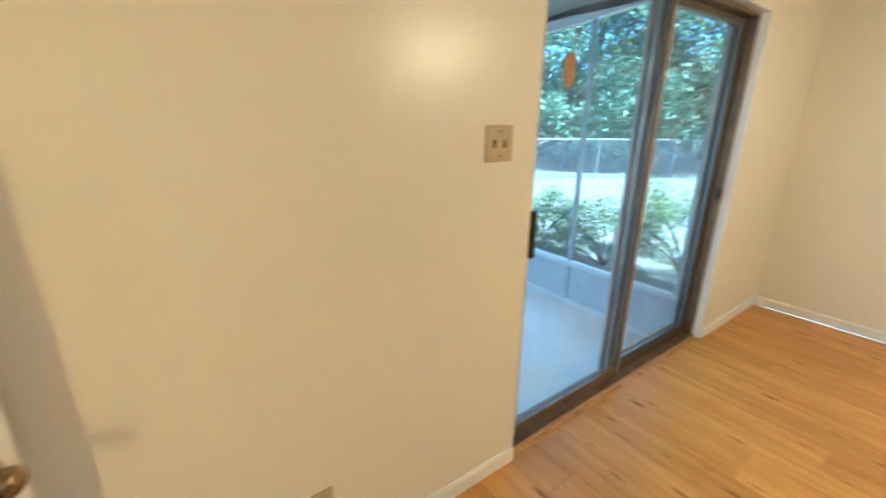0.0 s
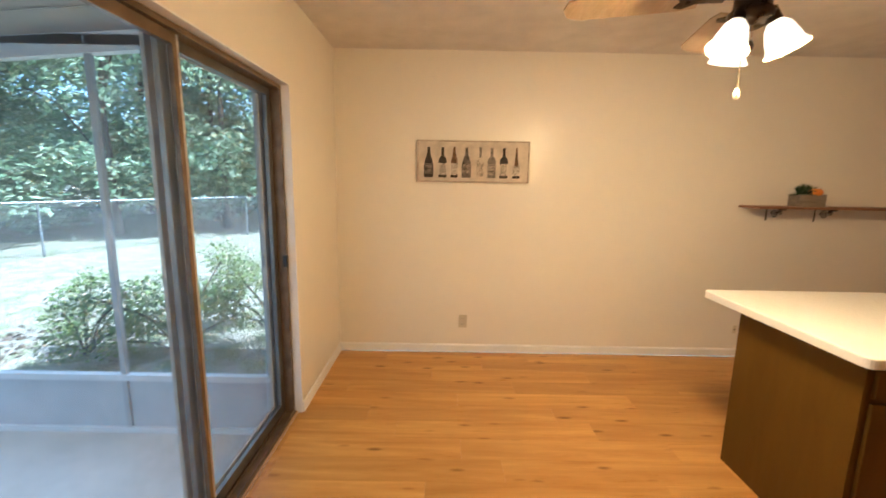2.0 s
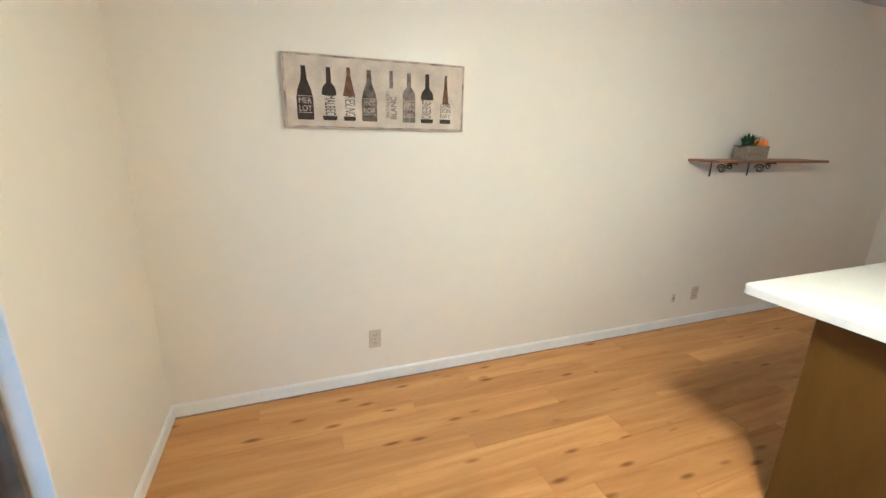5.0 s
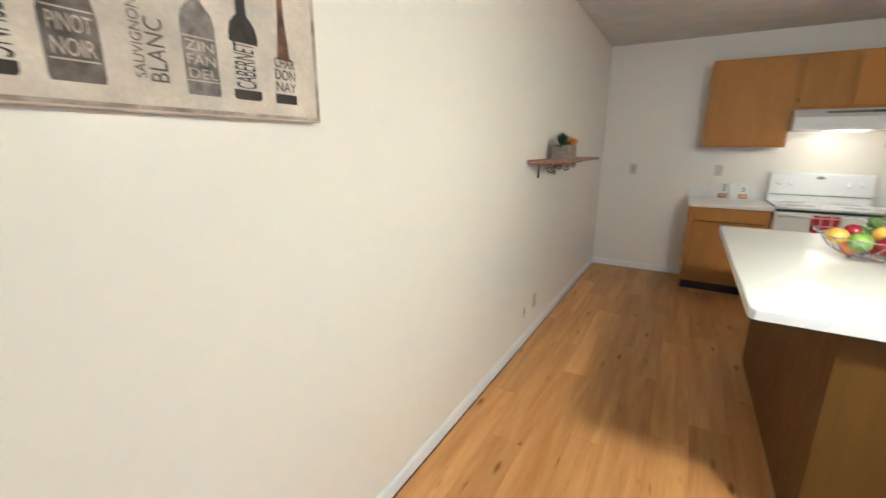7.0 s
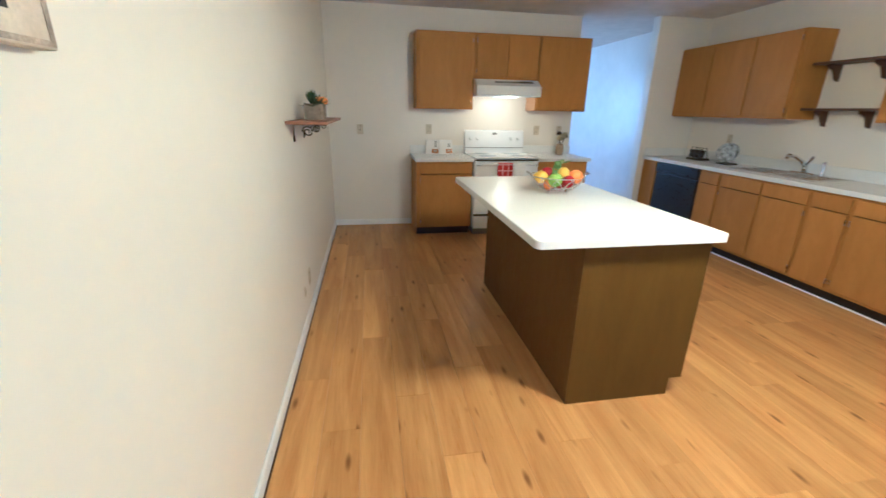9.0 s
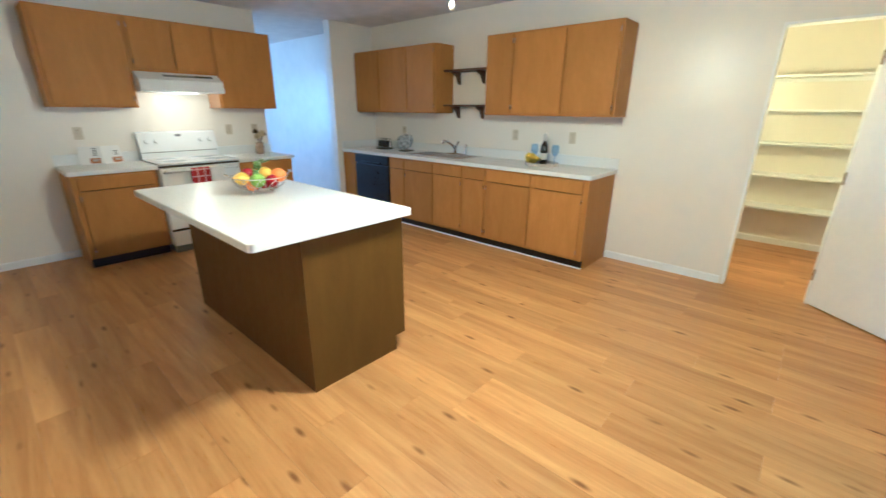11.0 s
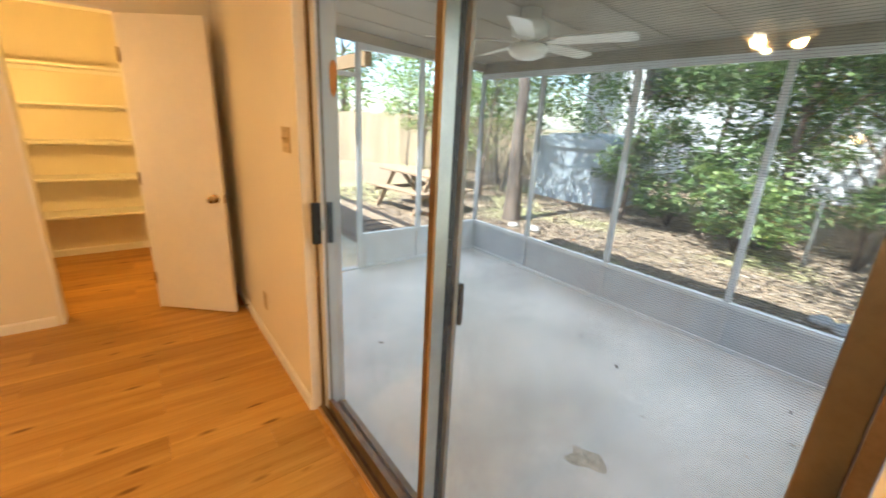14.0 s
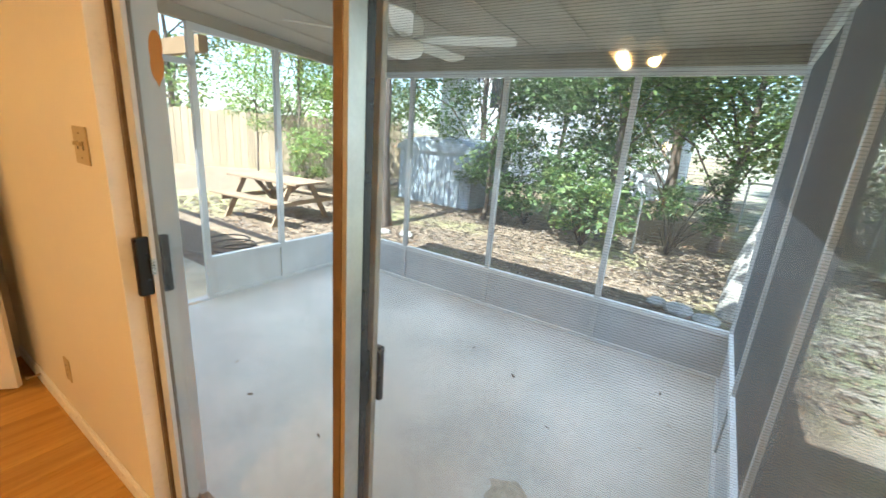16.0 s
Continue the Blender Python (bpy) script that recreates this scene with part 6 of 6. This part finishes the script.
TM = pose(-4.5, 5.25, GZ, 0, 0, 6)


def tpart(name, bm_):
    bmesh.ops.transform(bm_, matrix=TM, verts=bm_.verts[:])
    return part(name, bm_, TABLEW, pt)


for k in range(5):
    tpart("top_board", boxed((-0.92, -0.37 + 0.148 * k, 0.72, 0.92, -0.23 + 0.148 * k, 0.757), bevel=0.004))
for y in (-0.74, -0.60, 0.46, 0.60):
    tpart("seat_board", boxed((-0.92, y, 0.42, 0.92, y + 0.135, 0.457), bevel=0.004))
for x in (-0.62, 0.62):
    for s in (-1, 1):
        bm = bmesh.new()
        prism(bm, [(x, s * 0.28, 0.719), (x, s * 0.17, 0.719), (x, s * 0.58, 0.0), (x, s * 0.69, 0.0)], (0.04, 0, 0))
        tpart("leg", bm)
    tpart("cross_bar", boxed((x + 0.041, -0.74, 0.34, x + 0.08, 0.74, 0.419)))
    bm = bmesh.new()
    prism(bm, [(x * 0.95, -0.04, 0.66), (x * 0.95, -0.04, 0.719), (x * 0.12, -0.04, 0.36), (x * 0.18, -0.04, 0.32)], (0, 0.07, 0))
    tpart("brace", bm)

# fences, shed, neighbour
fence = thing("board_fence", (-12, 11, GZ), "tall tan board fence in full sun", "fence")
for k in range(42):
    a = Vector((-16.0, 6.2, GZ)).lerp(Vector((-7.6, 12.6, GZ)), k / 42)
    m = Matrix.Translation(a) @ Matrix.Rotation(math.atan2(6.4, 8.4), 4, "Z")
    bm = boxed((0, 0, 0, 0.24, 0.02, 1.95 + 0.03 * (k % 3)))
    bmesh.ops.transform(bm, matrix=m, verts=bm.verts[:])
    part("board", bm, FENCEW, fence)
wire = thing("wire_fence", (10.5, 8.1, GZ), "galvanised chain-link fence along the yard", "fence")
fa, fb = Vector((3.0, 12.7, GZ)), Vector((17.5, 3.8, GZ))
for k in range(8):
    p = fa.lerp(fb, k / 7)
    bm = bmesh.new()
    cyl(bm, p, p + Vector((0, 0, 1.22)), 0.025, seg=10)
    part("post", bm, GALV, wire)
bm = bmesh.new()
cyl(bm, fa + Vector((0, 0, 1.2)), fb + Vector((0, 0, 1.2)), 0.02, seg=8)
part("top_rail", bm, GALV, wire)
verts, faces = [], []
d = (fb - fa).normalized()
L = (fb - fa).length
for s in (-1, 1):
    for k in range(int(L / 0.09)):
        u0 = k * 0.09
        u1 = u0 + s * 1.15
        if 0 <= u1 <= L:
            i = len(verts)
            for u, z in ((u0, 0.03), (u0 + 0.009, 0.03), (u1 + 0.009, 1.18), (u1, 1.18)):
                verts.append(tuple(fa + d * u + Vector((0, 0, z))))
            faces.append((i, i + 1, i + 2, i + 3))
me_ = leaf_part("chain_mesh", (verts, faces), GALV, wire)
tagged(me_, "woven wire mesh", kind="stuff")
post_n = thing("wire_fence", (1.4, 8.2, GZ), "short steel fence post at the tree line", "fence post")
bm = bmesh.new()
cyl(bm, (1.4, 8.2, GZ), (1.4, 8.2, GZ + 0.95), 0.022, seg=10)
ball(bm, (1.4, 8.2, GZ + 0.96), 0.028, seg=10)
part("post", bm, GALV, post_n)

shed = thing("garden_shed", (-3.4, 9.4, GZ), "blue-grey metal shed among the trees", "shed")
bm = bmesh.new()
for k in range(16):
    x = -4.80 + 0.14 * k
    box(bm, x, 9.2, GZ, x + 0.10, 9.24, 1.02)
    box(bm, x + 0.10, 9.215, GZ, x + 0.14, 9.23, 1.02)
box(bm, -4.80, 9.24, GZ, -2.56, 11.2, 1.02)
part("wall", bm, SHEDM, shed)
arch = [(-3.68 + 1.19 * math.cos(a), 9.14, 1.022 + 0.36 * math.sin(a)) for a in [i * math.pi / 14 for i in range(15)]]
bm = bmesh.new()
prism(bm, arch, (0, 2.1, 0))
part("roof", bm, SHEDM, shed, "low arched metal roof")
nb = thing("neighbour_house", (-4, 19, GZ), "pale neighbour house behind the trees", "house")
part("wall", boxed((-9, 17.0, GZ, 1.0, 24, 4.6)), HOUSEM, nb)
bm = bmesh.new()
prism(bm, [(-9.5, 16.5, 4.6), (-9.5, 20.5, 6.6), (-9.5, 24.5, 4.6)], (11, 0, 0))
part("roof", bm, ROOFM, nb)
for x in (-6.5, -3.0):
    w_ = part("window", boxed((x, 16.96, 2.6, x + 1.1, 17.0, 3.9)), TRIM, nb)
    part("pane", boxed((x + 0.07, 16.95, 2.67, x + 1.03, 16.965, 3.83)), BLACK, w_)
for k, (x, y, r) in enumerate(((2.35, 5.7, 0.14), (2.62, 5.6, 0.12), (2.1, 5.85, 0.10), (-1.9, 6.0, 0.11), (-2.3, 5.9, 0.09))):
    bm = bmesh.new()
    bmesh.ops.create_icosphere(bm, subdivisions=2, radius=r)
    for v in bm.verts:
        v.co *= 1 + 0.18 * noise.noise(v.co * 9 + Vector((k, 0, 0)))
    bmesh.ops.transform(bm, matrix=Matrix.Translation((x, y, GZ + r * 0.35)) @ Matrix.Diagonal((1.2, 1, 0.6, 1)), verts=bm.verts[:])
    solid("garden_stone", bm, STONE, "pale rounded garden stone", "stone", at=(x, y, GZ), group="garden stones")
rnd = random.Random(5)
verts, faces = [], []
for _ in range(9000):
    x, y = rnd.uniform(-7.5, 5.0), 4.3 + 6.0 * rnd.random() ** 1.1
    s, a = rnd.uniform(0.03, 0.075), rnd.uniform(0, 6.28)
    i = len(verts)
    for u, w, z in ((-1, 0, 0.004), (0, 0.4, 0.02), (1, 0, 0.012), (0, -0.4, 0.006)):
        verts.append((x + s * (u * math.cos(a) - w * math.sin(a)), y + s * (u * math.sin(a) + w * math.cos(a)), GZ + z * rnd.uniform(0.5, 1.6)))
    faces.append((i, i + 1, i + 2, i + 3))
me = bpy.data.meshes.new("leaf_litter")
me.from_pydata(verts, [], faces)
me.materials.append(LEAF3)
tagged(new("leaf_litter", me), "dry brown fallen leaves on the soil", "leaf litter", kind="stuff")
bm = bmesh.new()
tube(bm, [(-3.6 + 0.35 * math.cos(i * 0.55) + 0.03 * i, 3.75 + 0.3 * math.sin(i * 0.55) - 0.01 * i, GZ + 0.012 + 0.0012 * i) for i in range(30)], 0.011, 6)
solid("garden_hose", bm, BLACK, "dark garden hose coiled on the soil", "hose", at=(-3.4, 3.7, GZ))

# ---- floor planks ----
PW, PL, gap = 0.178, 1.22, 0.0006
pm = {}


def plank_mesh(length):
    key = round(length, 2)
    if key not in pm:
        b_ = boxed((0, 0, -0.008, PW - gap, length - gap, 0.0))
        edges = [e for e in b_.edges if e.verts[0].co.z > -0.001 and e.verts[1].co.z > -0.001]
        bmesh.ops.bevel(b_, geom=edges, offset=0.0007, segments=1, affect="EDGES")
        pm[key] = mesh_of("plank", b_, PLANK)
    return pm[key]


def lay(x0, x1, y0, y1, seed):
    r_ = random.Random(seed)
    k = 0
    x = x0
    while x < x1 - 0.02:
        y = y0 - r_.choice((0.0, 0.2, 0.41, 0.61, 0.81, 1.0))
        while y < y1 - 0.01:
            a, b = max(y, y0), min(y + PL, y1)
            if b - a > 0.02:
                o = new("plank", plank_mesh(b - a))
                o.parent = floor
                o.location = (x, a, 0.0)
            y += PL
        x += PW


lay(XW, XE - 0.05, YS, YN, 1)
lay(SL0 + 0.006, SL1 - 0.006, YN, 1.026, 4)
lay(-2.62, XW - 0.01, -0.52, YN, 2)
lay(-0.7, 0.7, -8.5, YS, 3)
